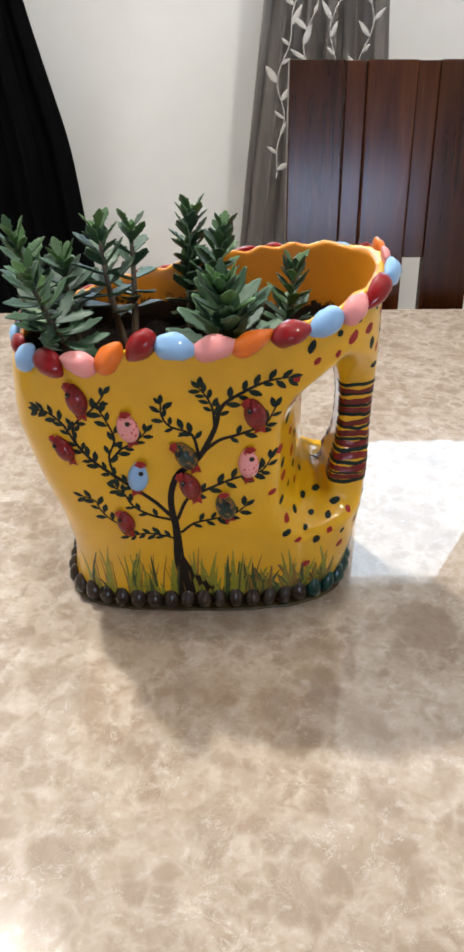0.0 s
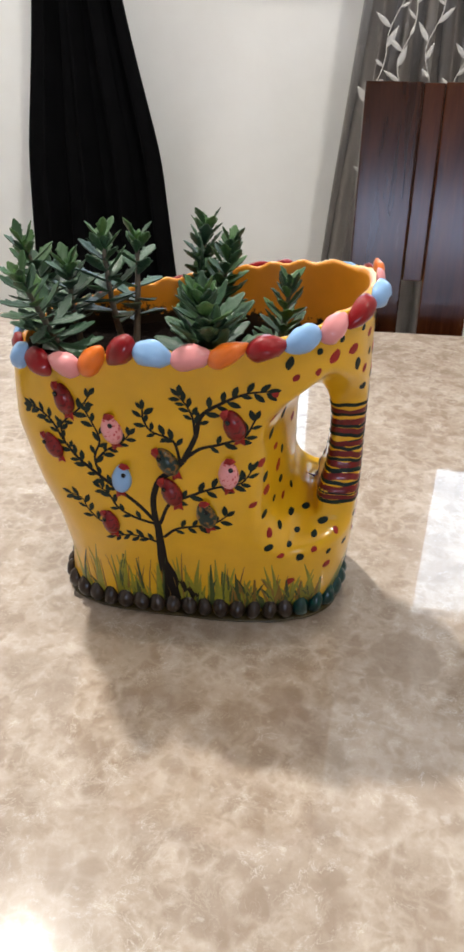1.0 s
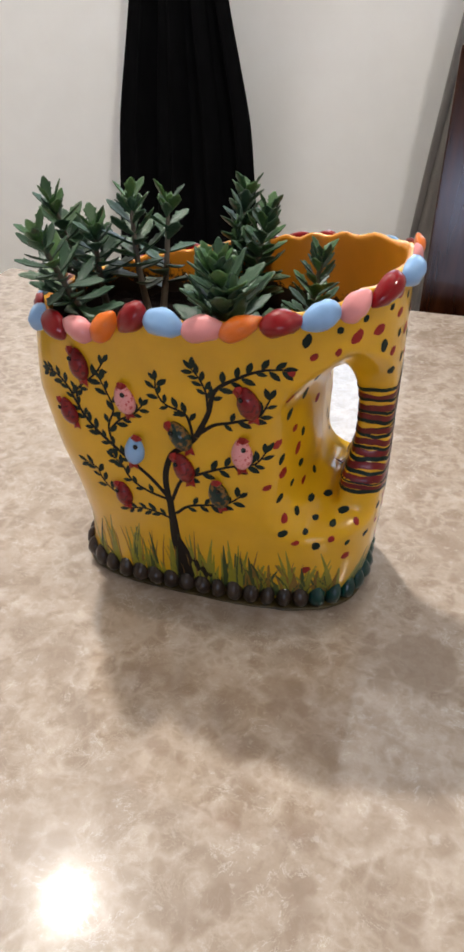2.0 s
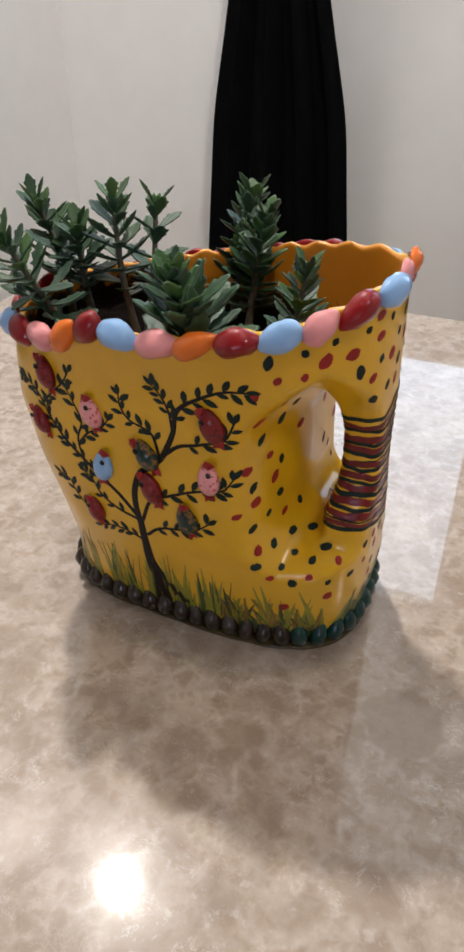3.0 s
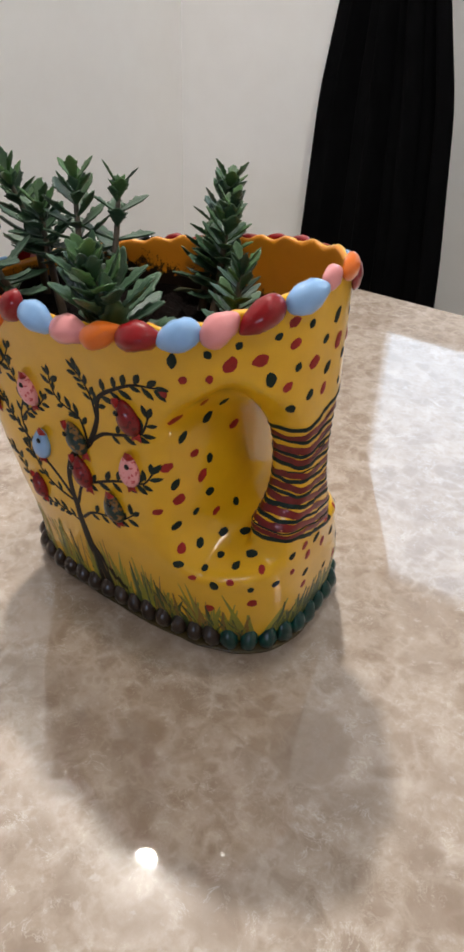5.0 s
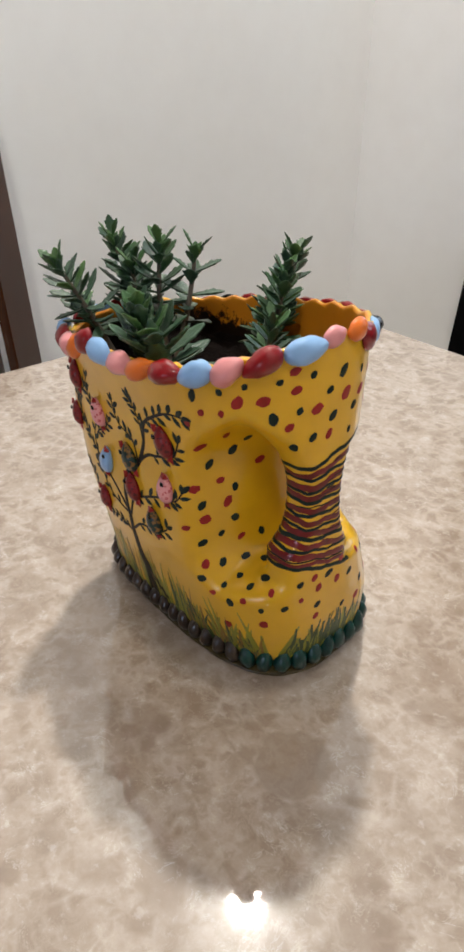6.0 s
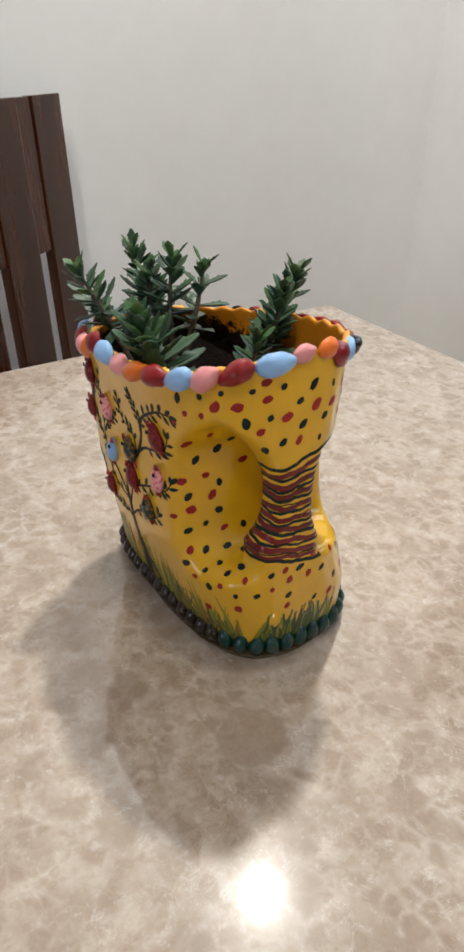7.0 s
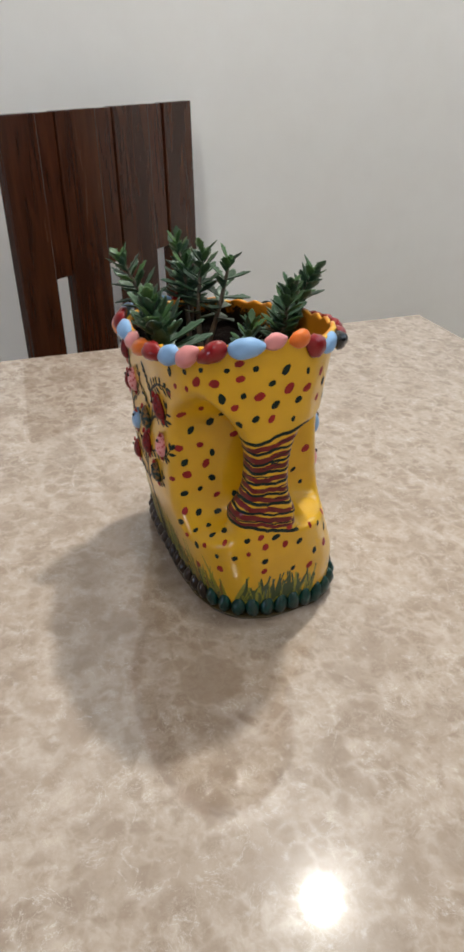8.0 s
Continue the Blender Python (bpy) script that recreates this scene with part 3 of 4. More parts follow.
def surface_net(F, origin, step):
    """Quads over the zero level of a sampled field."""
    n = np.array(F.shape) - 1
    S = F < 0
    acc, cnt = np.zeros((*n, 3)), np.zeros(tuple(n))
    sl = lambda o, a: slice(o, o + n[a])
    for ax in range(3):
        u, w = [a for a in range(3) if a != ax]
        for du in (0, 1):
            for dw in (0, 1):
                o = [0, 0, 0]
                o[u], o[w] = du, dw
                A = F[sl(o[0], 0), sl(o[1], 1), sl(o[2], 2)]
                o2 = list(o)
                o2[ax] = 1
                B = F[sl(o2[0], 0), sl(o2[1], 1), sl(o2[2], 2)]
                hit = (A < 0) != (B < 0)
                t = np.where(hit, A / np.where(hit, A - B, 1), 0)
                for a in range(3):
                    acc[..., a] += np.where(hit, t if a == ax else float(o[a]), 0)
                cnt += hit
    on = cnt > 0
    idx = np.full(tuple(n), -1)
    idx[on] = np.arange(on.sum())
    cells = np.argwhere(on)
    verts = origin + step * (cells + acc[on] / cnt[on][:, None])
    quads = []
    for ax in range(3):
        u, w = (ax + 1) % 3, (ax + 2) % 3
        A = np.take(S, range(0, n[ax]), ax)
        B = np.take(S, range(1, n[ax] + 1), ax)
        for flip, hit in ((False, A & ~B), (True, ~A & B)):
            p = np.argwhere(hit)
            p = p[(p[:, u] > 0) & (p[:, w] > 0) & (p[:, u] < n[u]) & (p[:, w] < n[w])]
            q = []
            for du, dw in ((-1, -1), (0, -1), (0, 0), (-1, 0)):
                c = p.copy()
                c[:, u] += du
                c[:, w] += dw
                q.append(idx[c[:, 0], c[:, 1], c[:, 2]])
            q = np.stack(q if not flip else q[::-1], 1)
            quads.append(q)
    return verts, np.concatenate(quads)


STEP = 0.0018
gx, gy, gz = np.arange(-0.165, 0.140, STEP), np.arange(-0.115, 0.095, STEP), np.arange(-0.004, 0.292, STEP)
X, Y, Z = np.meshgrid(gx, gy, gz, indexing="ij")
D = jug(X, Y, Z)
SHELL = np.maximum(np.maximum(D, -(D + 0.0042)), Z - rim_height(X, Y))
jv, jf = surface_net(SHELL, np.array([gx[0], gy[0], gz[0]]), STEP)
me = bpy.data.meshes.new("jug_body")
me.vertices.add(len(jv))
me.vertices.foreach_set("co", jv.ravel())
me.loops.add(4 * len(jf))
me.loops.foreach_set("vertex_index", jf.ravel().astype(np.int32))
me.polygons.add(len(jf))
me.polygons.foreach_set("loop_start", np.arange(0, 4 * len(jf), 4, dtype=np.int32))
me.polygons.foreach_set("use_smooth", np.ones(len(jf), dtype=bool))
me.update(calc_edges=True)
me.validate()
me.materials.append(M_YELLOW)
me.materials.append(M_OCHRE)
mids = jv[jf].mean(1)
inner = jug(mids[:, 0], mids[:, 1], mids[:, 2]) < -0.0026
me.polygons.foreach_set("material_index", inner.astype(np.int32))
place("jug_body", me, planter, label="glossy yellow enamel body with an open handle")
TREE = BVHTree.FromPolygons([Vector(p) for p in jv], [tuple(int(i) for i in f) for f in jf])
del X, Y, Z, D, SHELL


def onto_front(u, w):
    p, n, _, _ = TREE.ray_cast(Vector((u, -0.3, w)), Vector((0, 1, 0)))
    return (p, n) if p else (Vector((u, 0, w)), Vector((0, -1, 0)))


def onto_end(u, w):
    start = 0.084 if 0.117 < w < 0.198 else 0.4
    p, n, _, _ = TREE.ray_cast(Vector((start, u, w)), Vector((-1, 0, 0)))
    return (p, n) if p else (Vector((0.1, u, w)), Vector((1, 0, 0)))


def onto_back(u, w):
    p, n, _, _ = TREE.ray_cast(Vector((u, 0.3, w)), Vector((0, -1, 0)))
    return (p, n) if p else (Vector((u, 0.07, w)), Vector((0, 1, 0)))


def onto_grip(angle, w):
    """Round the handle, whose axis is upright."""
    c = Vector((0.1035, GRIP_Y, w))
    out = Vector((math.cos(angle), math.sin(angle), 0))
    p, n, _, _ = TREE.ray_cast(c + out * 0.036, -out)
    return (p, n) if p else (c + out * 0.02, out)


def spline(pts, per=7):
    q = [np.array(p, float) for p in pts]
    q = [2 * q[0] - q[1]] + q + [2 * q[-1] - q[-2]]
    out = []
    for i in range(1, len(q) - 2):
        for s in range(per):
            t = s / per
            out.append(0.5 * (2 * q[i] + (q[i + 1] - q[i - 1]) * t + (2 * q[i - 1] - 5 * q[i] + 4 * q[i + 1] - q[i + 2]) * t * t
                              + (3 * q[i] - q[i - 1] - 3 * q[i + 1] + q[i + 2]) * t ** 3))
    out.append(q[-2])
    return out


def stroke(bm, pts, w0, w1, onto, lift=0.00045, metric=(1, 1)):
    """A brush stroke laid on the surface along a line of two surface coordinates."""
    rows = []
    for i, p in enumerate(pts):
        a, b = pts[max(0, i - 1)], pts[min(len(pts) - 1, i + 1)]
        t = (b - a) * np.array(metric)
        t = t / (np.linalg.norm(t) + 1e-9)
        n = np.array([-t[1], t[0]]) / np.array(metric)
        w = w0 + (w1 - w0) * i / (len(pts) - 1)
        row = []
        for e, up in ((-1, 0.3), (0, 1.0), (1, 0.3)):
            q = p + n * e * w / 2
            c, nn = onto(*q)
            row.append(bm.verts.new(c + nn * lift * up))
        rows.append(row)
    for r, s in zip(rows, rows[1:]):
        for e in range(2):
            f = bm.faces.new((r[e], r[e + 1], s[e + 1], s[e]))
            f.smooth = True


def blob(bm, cu, cw, ru, rw, turn, onto, lift=0.0006, n=10, tip=0.0, rng=None):
    """A dab of paint; tip draws it out to a leaf point."""
    c, nn = onto(cu, cw)
    mid = bm.verts.new(c + nn * lift)
    ring = []
    for i in range(n):
        a = 2 * math.pi * i / n
        r = 1 + (rng.uniform(-0.12, 0.12) if rng else 0)
        du, dw = ru * math.cos(a) * r, rw * math.sin(a) * r * (1 - tip * math.cos(a) ** 2)
        q, m = onto(cu + du * math.cos(turn) - dw * math.sin(turn), cw + du * math.sin(turn) + dw * math.cos(turn))
        if (q - c).length > 1.7 * max(ru, rw):
            q, m = c, nn
        ring.append(bm.verts.new(q + m * lift * 0.35))
    for i in range(n):
        f = bm.faces.new((mid, ring[i], ring[(i + 1) % n]))
        f.smooth = True


# ---- painted tree on the front ----
mm = lambda pts: [(a / 1000, b / 1000) for a, b in pts]
wood_bm, leaf_bm = bmesh.new(), bmesh.new()
rng = random.Random(4)


def branch(pts, w0, w1, leaves=0, start=0.15, size=0.0068):
    line = spline(mm(pts))
    stroke(wood_bm, line, w0, w1, onto_front)
    for i in range(leaves):
        f = start + (1 - start) * (i + 0.6) / leaves
        j = min(len(line) - 2, int(f * (len(line) - 1)))
        t = line[j + 1] - line[j]
        a = math.atan2(t[1], t[0])
        side = 1 if i % 2 else -1
        turn = a + side * rng.uniform(0.55, 0.95)
        s = size * rng.uniform(0.8, 1.15)
        blob(leaf_bm, line[j][0] + math.cos(turn) * s * 0.75, line[j][1] + math.sin(turn) * s * 0.75, s * 0.62, s * 0.30, turn, onto_front, tip=0.55)
    if leaves:
        t = line[-1] - line[-3]
        a = math.atan2(t[1], t[0])
        blob(leaf_bm, line[-1][0] + math.cos(a) * size * 0.5, line[-1][1] + math.sin(a) * size * 0.5, size * 0.6, size * 0.28, a, onto_front, tip=0.55)


branch([(-20, 16), (-24, 30), (-28, 48), (-30, 66), (-30, 84), (-31, 106)], 0.0125, 0.0050)
branch([(-4, 25), (-14, 34), (-22, 48), (-28, 66)], 0.012, 0.003)
branch([(-31, 18), (-30, 32), (-29, 62)], 0.008, 0.003)
branch([(-31, 100), (-33, 118), (-32, 132), (-27, 145), (-18, 152), (-10, 161)], 0.0050, 0.0040)
branch([(-31, 105), (-45, 122), (-61, 135), (-75, 146), (-87, 156), (-96, 168), (-104, 183), (-114, 190), (-121, 190)], 0.0034, 0.0014, 26, 0.2)
branch([(-96, 168), (-97, 180), (-92, 187), (-80, 198), (-72, 209)], 0.0020, 0.0011, 8)
branch([(-71, 141), (-74, 158), (-69, 173), (-73, 187), (-77, 196)], 0.0020, 0.0011, 9)
branch([(-73, 156), (-65, 165), (-54, 172), (-47, 180)], 0.0018, 0.0010, 8)
branch([(-31, 104), (-48, 109), (-60, 117), (-66, 128), (-72, 133)], 0.0026, 0.0011, 9)
branch([(-28, 84), (-40, 89), (-53, 91), (-66, 87)], 0.0024, 0.0011, 9)
branch([(-70, 98), (-79, 104), (-85, 112), (-88, 120), (-97, 123)], 0.0017, 0.0010, 8)
branch([(-12, 160), (-15, 174), (-19, 179), (-31, 184), (-36, 193), (-36, 202)], 0.0024, 0.0011, 12)
branch([(-10, 161), (-1, 181), (4, 199), (18, 210), (34, 218), (48, 220)], 0.0042, 0.0013, 13, 0.3, 0.0078)
branch([(-1, 184), (-2, 197), (-6, 207), (-11, 214)], 0.0020, 0.0010, 9)
branch([(-10, 162), (2, 172), (14, 176), (27, 181), (34, 185), (40, 198)], 0.0030, 0.0012, 10, 0.3, 0.0074)
branch([(-29, 105), (-21, 124), (-7, 132), (10, 140), (23, 144), (32, 147), (38, 156)], 0.0028, 0.0011, 14, 0.2, 0.0074)
branch([(-27, 92), (-17, 101), (-3, 105), (10, 108), (21, 117)], 0.0026, 0.0011, 10, 0.2, 0.0072)
part("painted_tree", wood_bm, M_BARK, planter, "blackish brown painted tree with curving branches")
part("painted_leaves", leaf_bm, M_DARK, planter, "dark green painted leaves along the branches")

# ---- painted grass along the foot ----
light_bm, dark_bm, brown_bm = bmesh.new(), bmesh.new(), bmesh.new()
rng = random.Random(11)
for i in range(105):
    u = rng.uniform(-0.106, 0.088)
    ln = rng.uniform(0.022, 0.060) if rng.random() < 0.7 else rng.uniform(0.008, 0.02)
    bend = rng.uniform(-0.009, 0.009)
    base = 0.014
    pts = [np.array((u + bend * s * s, base + ln * s)) for s in (0, 0.33, 0.66, 1)]
    stroke(light_bm if rng.random() < 0.78 else dark_bm, pts, rng.uniform(0.0034, 0.0080), 0.0006, onto_front, 0.0004)
for i in range(75):
    u = MID_Y + rng.uniform(-0.026, 0.046)
    ln = rng.uniform(0.010, 0.042)
    bend = rng.uniform(-0.008, 0.008)
    pts = [np.array((u + bend * s * s, 0.014 + ln * s)) for s in (0, 0.33, 0.66, 1)]
    stroke(light_bm if rng.random() < 0.3 else dark_bm, pts, rng.uniform(0.0036, 0.0092), 0.0014, onto_end, 0.0004)
for i in range(60):
    u = rng.uniform(0.020, 0.092)
    ln = rng.uniform(0.010, 0.040)
    bend = rng.uniform(-0.012, 0.006)
    pts = [np.array((u + bend * s * s, 0.013 + ln * s)) for s in (0, 0.33, 0.66, 1)]
    stroke((light_bm, dark_bm, brown_bm)[i % 3], pts, rng.uniform(0.0042, 0.0098), 0.0014, onto_front, 0.0005)
for i in range(26):
    u = rng.uniform(-0.100, 0.086)
    ln = rng.uniform(0.030, 0.062)
    bend = rng.uniform(-0.006, 0.006)
    pts = [np.array((u + bend * s * s, 0.014 + ln * s)) for s in (0, 0.33, 0.66, 1)]
    stroke(brown_bm, pts, rng.uniform(0.0016, 0.0034), 0.0004, onto_front, 0.0003)
part("painted_grass", brown_bm, M_GRASSB, planter, "thin brown brushed grass blades")
part("painted_grass", light_bm, M_GRASS, planter, "olive green brushed grass blades")
part("painted_grass", dark_bm, M_GRASSD, planter, "dark green brushed grass blades")

# ---- striped bands round the handle ----
rng = random.Random(21)


def band(height, wide, green, lo=-2.5, hi=2.5):
    """One uneven brush line round the grip, sagging a little towards the toe."""
    ph, tilt = rng.uniform(0, 6), (height - 0.155) * 0.10 + rng.uniform(-0.0006, 0.0006)
    bm = bmesh.new()
    pts = [np.array((a, height + tilt * max(-1.3, min(1.3, a)) + 0.0007 * math.sin(4 * a + ph) + 0.0003 * math.sin(11 * a + 2 * ph))) for a in np.linspace(lo, hi, 44)]
    stroke(bm, pts, wide, wide * rng.uniform(0.7, 1.1), onto_grip, 0.0005 + (0.0002 if green else 0), metric=(0.022, 1))
    part("painted_band", bm, M_DARK if green else M_BANDRED, planter, "dark green brushed band" if green else "dark red brushed band")


band(0.1975, 0.0034, True)
for i in range(7):
    mid = 0.1905 - 0.0103 * i + rng.uniform(-0.0007, 0.0007)
    band(mid, rng.uniform(0.0046, 0.0060), False)
    band(mid - 0.0042, rng.uniform(0.0024, 0.0034), True)
    for n in range(2):
        lo = rng.uniform(-2.2, 0.6)
        band(mid + rng.uniform(-0.005, 0.004), rng.uniform(0.0010, 0.0016), rng.random() < 0.5, lo, lo + rng.uniform(0.7, 1.8))
for mid, wide in ((0.1185, 0.0056), (0.1125, 0.0042)):
    band(mid, wide, False)
band(0.1155, 0.0014, True)
band(0.1078, 0.0036, True)

# ---- shells: rim, foot and birds ----
def shell_mesh(name, lx, ly, lz, mat, tipx=0.35, seg=14, rings=9, seed=0, lumpy=0.0):
    """A domed half nutshell, long in x, pointed at one end, flat below."""
    rg = random.Random(seed)
    verts, faces = [], []
    for j in range(rings + 1):
        th = math.pi * j / rings
        for i in range(seg):
            a = 2 * math.pi * i / seg
            x = -math.cos(th)
            r = math.sin(th) ** 0.9
            r *= 1 - tipx * max(0, x) ** 1.5 * 0.8
            y, z = r * math.cos(a), r * math.sin(a)
            wob = 1 + rg.uniform(-0.02, 0.02) + lumpy * noise.noise(Vector((x * 1.6 + seed * 7.1, y * 1.6, z * 1.6)))
            verts.append((x * lx / 2 * (1 + 0.08 * (x > 0) * x), y * ly / 2 * wob, (z if z > 0 else z * 0.35) * lz * wob))
    for j in range(rings):
        for i in range(seg):
            faces.append((j * seg + i, (j + 1) * seg + i, (j + 1) * seg + (i + 1) % seg, j * seg + (i + 1) % seg))
    return mesh_from(name, verts, faces, mat)


def seat_on(p, n, along, lift=0.0):
    """A pose with z along the surface normal and x along a direction."""
    z = n.normalized()
    x = (along - z * along.dot(z)).normalized()
    y = z.cross(x)
    m = Matrix((x, y, z)).transposed().to_4x4()
    m.translation = p + z * lift
    return m


def outline(h, a):
    """Point of the jug's outline at height h, at angle a about its middle."""
    l, r, f, b = (float(np.interp(h, _h, q)) for q in (LEFT, RIGHT, FRONT, BACK))
    cx, cy, ax, ay = (l + r) / 2, (f + b) / 2, (r - l) / 2, (b - f) / 2
    c, s = math.cos(a), math.sin(a)
    p = float(corner_power(h, s > 0 and c > 0, c < 0))
    q = ((abs(c) / ax) ** p + (abs(s) / ay) ** p) ** (-1 / p)
    return Vector((cx + q * c, cy + q * s, h))


def round_path(height, n=720):
    pts = []
    for i in range(n):
        a = 2 * math.pi * i / n
        p = outline(0.2, a)
        pts.append(outline(height(p.x, p.y), a))
    return pts


def stations(path, spacing, first):
    """Evenly spaced places round a closed path from the point nearest to first: place, tangent."""
    n = len(path)
    i0 = min(range(n), key=lambda i: (path[i] - first).length)
    path = path[i0:] + path[:i0]
    acc = [0.0]
    for i in range(n):
        acc.append(acc[-1] + (path[(i + 1) % n] - path[i]).length)
    count = max(3, round(acc[-1] / spacing))
    out = []
    for c in range(count):
        d = acc[-1] * c / count
        i = next(i for i in range(n) if acc[i + 1] >= d)
        out.append((path[i], (path[(i + 1) % n] - path[i]).normalized()))
    return out


SHELLS = {}
for nm, mat in (("red", M_RED), ("pink", M_PINK), ("orange", M_ORANGE), ("blue", M_BLUE), ("dark", M_BLACK)):
    SHELLS[nm] = [shell_mesh("rim_shell", 0.0236 + 0.001 * (i % 2), 0.0166, 0.0088, mat, 0.25 + 0.14 * i, 18, 12, i, 0.18) for i in range(4)]
ORDER = "blue red pink orange red blue pink orange red blue pink red blue pink orange red blue dark red red red red red red red dark red red orange pink red".split()
TILT = (1.6, -0.5, -0.35, 0.65, 0.38, -0.25, -0.18, 0.2, -0.12, 0.15, 0.45, 0.45, 0.15, 0.1, 0.2)
FRONT_SHELLS = ((-124, -79), (-107, -89), (-86, -97), (-65, -99), (-44, -101), (-24, -105), (0, -107), (23, -106), (46, -103), (69, -99), (88, -90),
                (103, -76), (114, -53), (120, -30), (120, -8))
rng = random.Random(9)
path = round_path(lambda x, y: float(rim_height(x, y)) - (0.0012 if y < 0 else 0.0070))
steps = [(path[(i + 1) % len(path)] - path[i]).length for i in range(len(path))]
spots = [min(range(len(path)), key=lambda i: (path[i].x - x / 1000) ** 2 + (path[i].y - y / 1000) ** 2) for x, y in FRONT_SHELLS]
spots = [i if i >= spots[0] else i + len(path) for i in spots]
arc = np.concatenate(([0], np.cumsum([steps[(spots[0] + i) % len(path)] for i in range(len(path))])))
at = [float(arc[i - spots[0]]) for i in spots]
rest = max(1, round((arc[-1] - at[-1]) / 0.0218))
at += [at[-1] + (arc[-1] - at[-1]) * (i + 1) / rest for i in range(rest - 1)]
for i, d in enumerate(at):
    gap = ((at + [float(arc[-1])])[i + 1] - (at[i - 1] if i else at[-1] - float(arc[-1]))) / 2
    j = (spots[0] + int(np.searchsorted(arc, d))) % len(path)
    p, t = path[j], (path[(j + 3) % len(path)] - path[j - 3]).normalized()
    out = Vector((t.y, -t.x, 0.0)).normalized()
    out = (out + Vector((0, 0, 0.14))).normalized()
    along = (t + Vector((0, 0, TILT[i] if i < len(TILT) else rng.uniform(-0.34, 0.34)))) * rng.choice((1, 1, -1))
    s = min(1.25, gap / 0.0222) * rng.uniform(1.0, 1.08) * (0.76 if i in (13, 14) else 1)
    col = ORDER[i % len(ORDER)]
    tucked = 0.0050 if i >= len(FRONT_SHELLS) and p.x < -0.105 else 0.0032 if p.x > 0.085 and p.y > -0.035 else 0.0
    m = seat_on(p, out, along, 0.0030 - tucked) @ Matrix.Diagonal((s, rng.uniform(0.90, 1.08) * (0.8 if i in (13, 14) else 1), rng.uniform(0.9, 1.1) * (0.6 if tucked else 1), 1))
    place("rim_shell", SHELLS[col][rng.randrange(4)], planter, m, {"red": "glossy dark red shell", "pink": "glossy pink shell", "orange": "glossy orange shell",
                                                      "blue": "glossy light blue shell", "dark": "blackish painted shell"}[col])

# thin olive foot lip; its dark wide spread stands in for shade and reflection
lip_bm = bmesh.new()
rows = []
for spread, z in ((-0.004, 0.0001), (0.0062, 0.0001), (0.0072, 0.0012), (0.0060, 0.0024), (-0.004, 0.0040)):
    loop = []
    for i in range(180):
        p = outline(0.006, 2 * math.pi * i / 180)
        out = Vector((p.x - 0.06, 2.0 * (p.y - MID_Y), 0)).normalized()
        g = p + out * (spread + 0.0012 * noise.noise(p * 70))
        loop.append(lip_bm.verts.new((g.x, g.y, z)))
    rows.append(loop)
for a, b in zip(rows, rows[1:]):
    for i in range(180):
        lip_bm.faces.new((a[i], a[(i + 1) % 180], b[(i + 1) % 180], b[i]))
part("base_lip", lip_bm, M_LIP_SHADE, planter, "thin olive painted lip round the foot, spread dark in place of shade", smooth=True)

FOOT_B = [shell_mesh("foot_shell", 0.0190, 0.0142, 0.0075, M_PEBBLE, 0.2, 12, 8, 20 + i, 0.2) for i in range(3)]
FOOT_G = [shell_mesh("foot_shell", 0.0215, 0.0146, 0.0075, M_PEBBLEG, 0.2, 12, 8, 30 + i, 0.2) for i in range(3)]
rng = random.Random(14)
ring = stations(round_path(lambda x, y: 0.0132), 0.0133, Vector((-0.105, -0.06, 0.01)))
for i, (p, t) in enumerate(ring):
    out = Vector((t.y, -t.x, -0.12)).normalized()
    green = p.x > 0.078
    m = seat_on(p, out, Vector((0, 0, 1)) + t * rng.uniform(-0.15, 0.15)) @ Matrix.Diagonal((rng.uniform(0.92, 1.1), rng.uniform(0.9, 1.08), 1, 1))
    place("foot_shell", (FOOT_G if green else FOOT_B)[i % 3], planter, m, "bottle green shell" if green else "brown shell")

BIRD = {nm: shell_mesh("bird", 0.0225, 0.0150, 0.0065, mat, 0.3, 14, 9, 50) for nm, mat in (("red", M_BIRDRED), ("pink", M_BIRDPINK), ("blue", M_BLUE), ("dark", M_BIRDDARK))}
EYE_ME = shell_mesh("eye", 0.0036, 0.0036, 0.0012, M_BLACK, 0.0, 8, 6)


def beak_mesh():
    verts = [(0, 0, 0.001), (0.0055, -0.0035, 0.001), (0.0075, 0.0, 0.002), (0.0055, 0.0040, 0.001), (0.001, 0.0045, 0.001), (0.003, 0.0, 0.0035)]
    faces = [(0, 1, 5), (1, 2, 5), (2, 3, 5), (3, 4, 5), (4, 0, 5)]
    return mesh_from("crest", verts, faces, M_DOTRED, False)


def tail_mesh():
    verts = [(0.001, -0.0028, 0.0004), (0.001, 0.0028, 0.0004), (-0.0060, 0.0040, 0.0004), (-0.0045, 0.0, 0.0004), (-0.0060, -0.0034, 0.0004), (-0.002, 0.0, 0.0022)]
    return mesh_from("tail", verts, [(0, 1, 5), (1, 2, 5), (2, 3, 5), (3, 4, 5), (4, 0, 5)], M_DOTRED, False)


CREST_ME = beak_mesh()
TAIL_ME = tail_mesh()


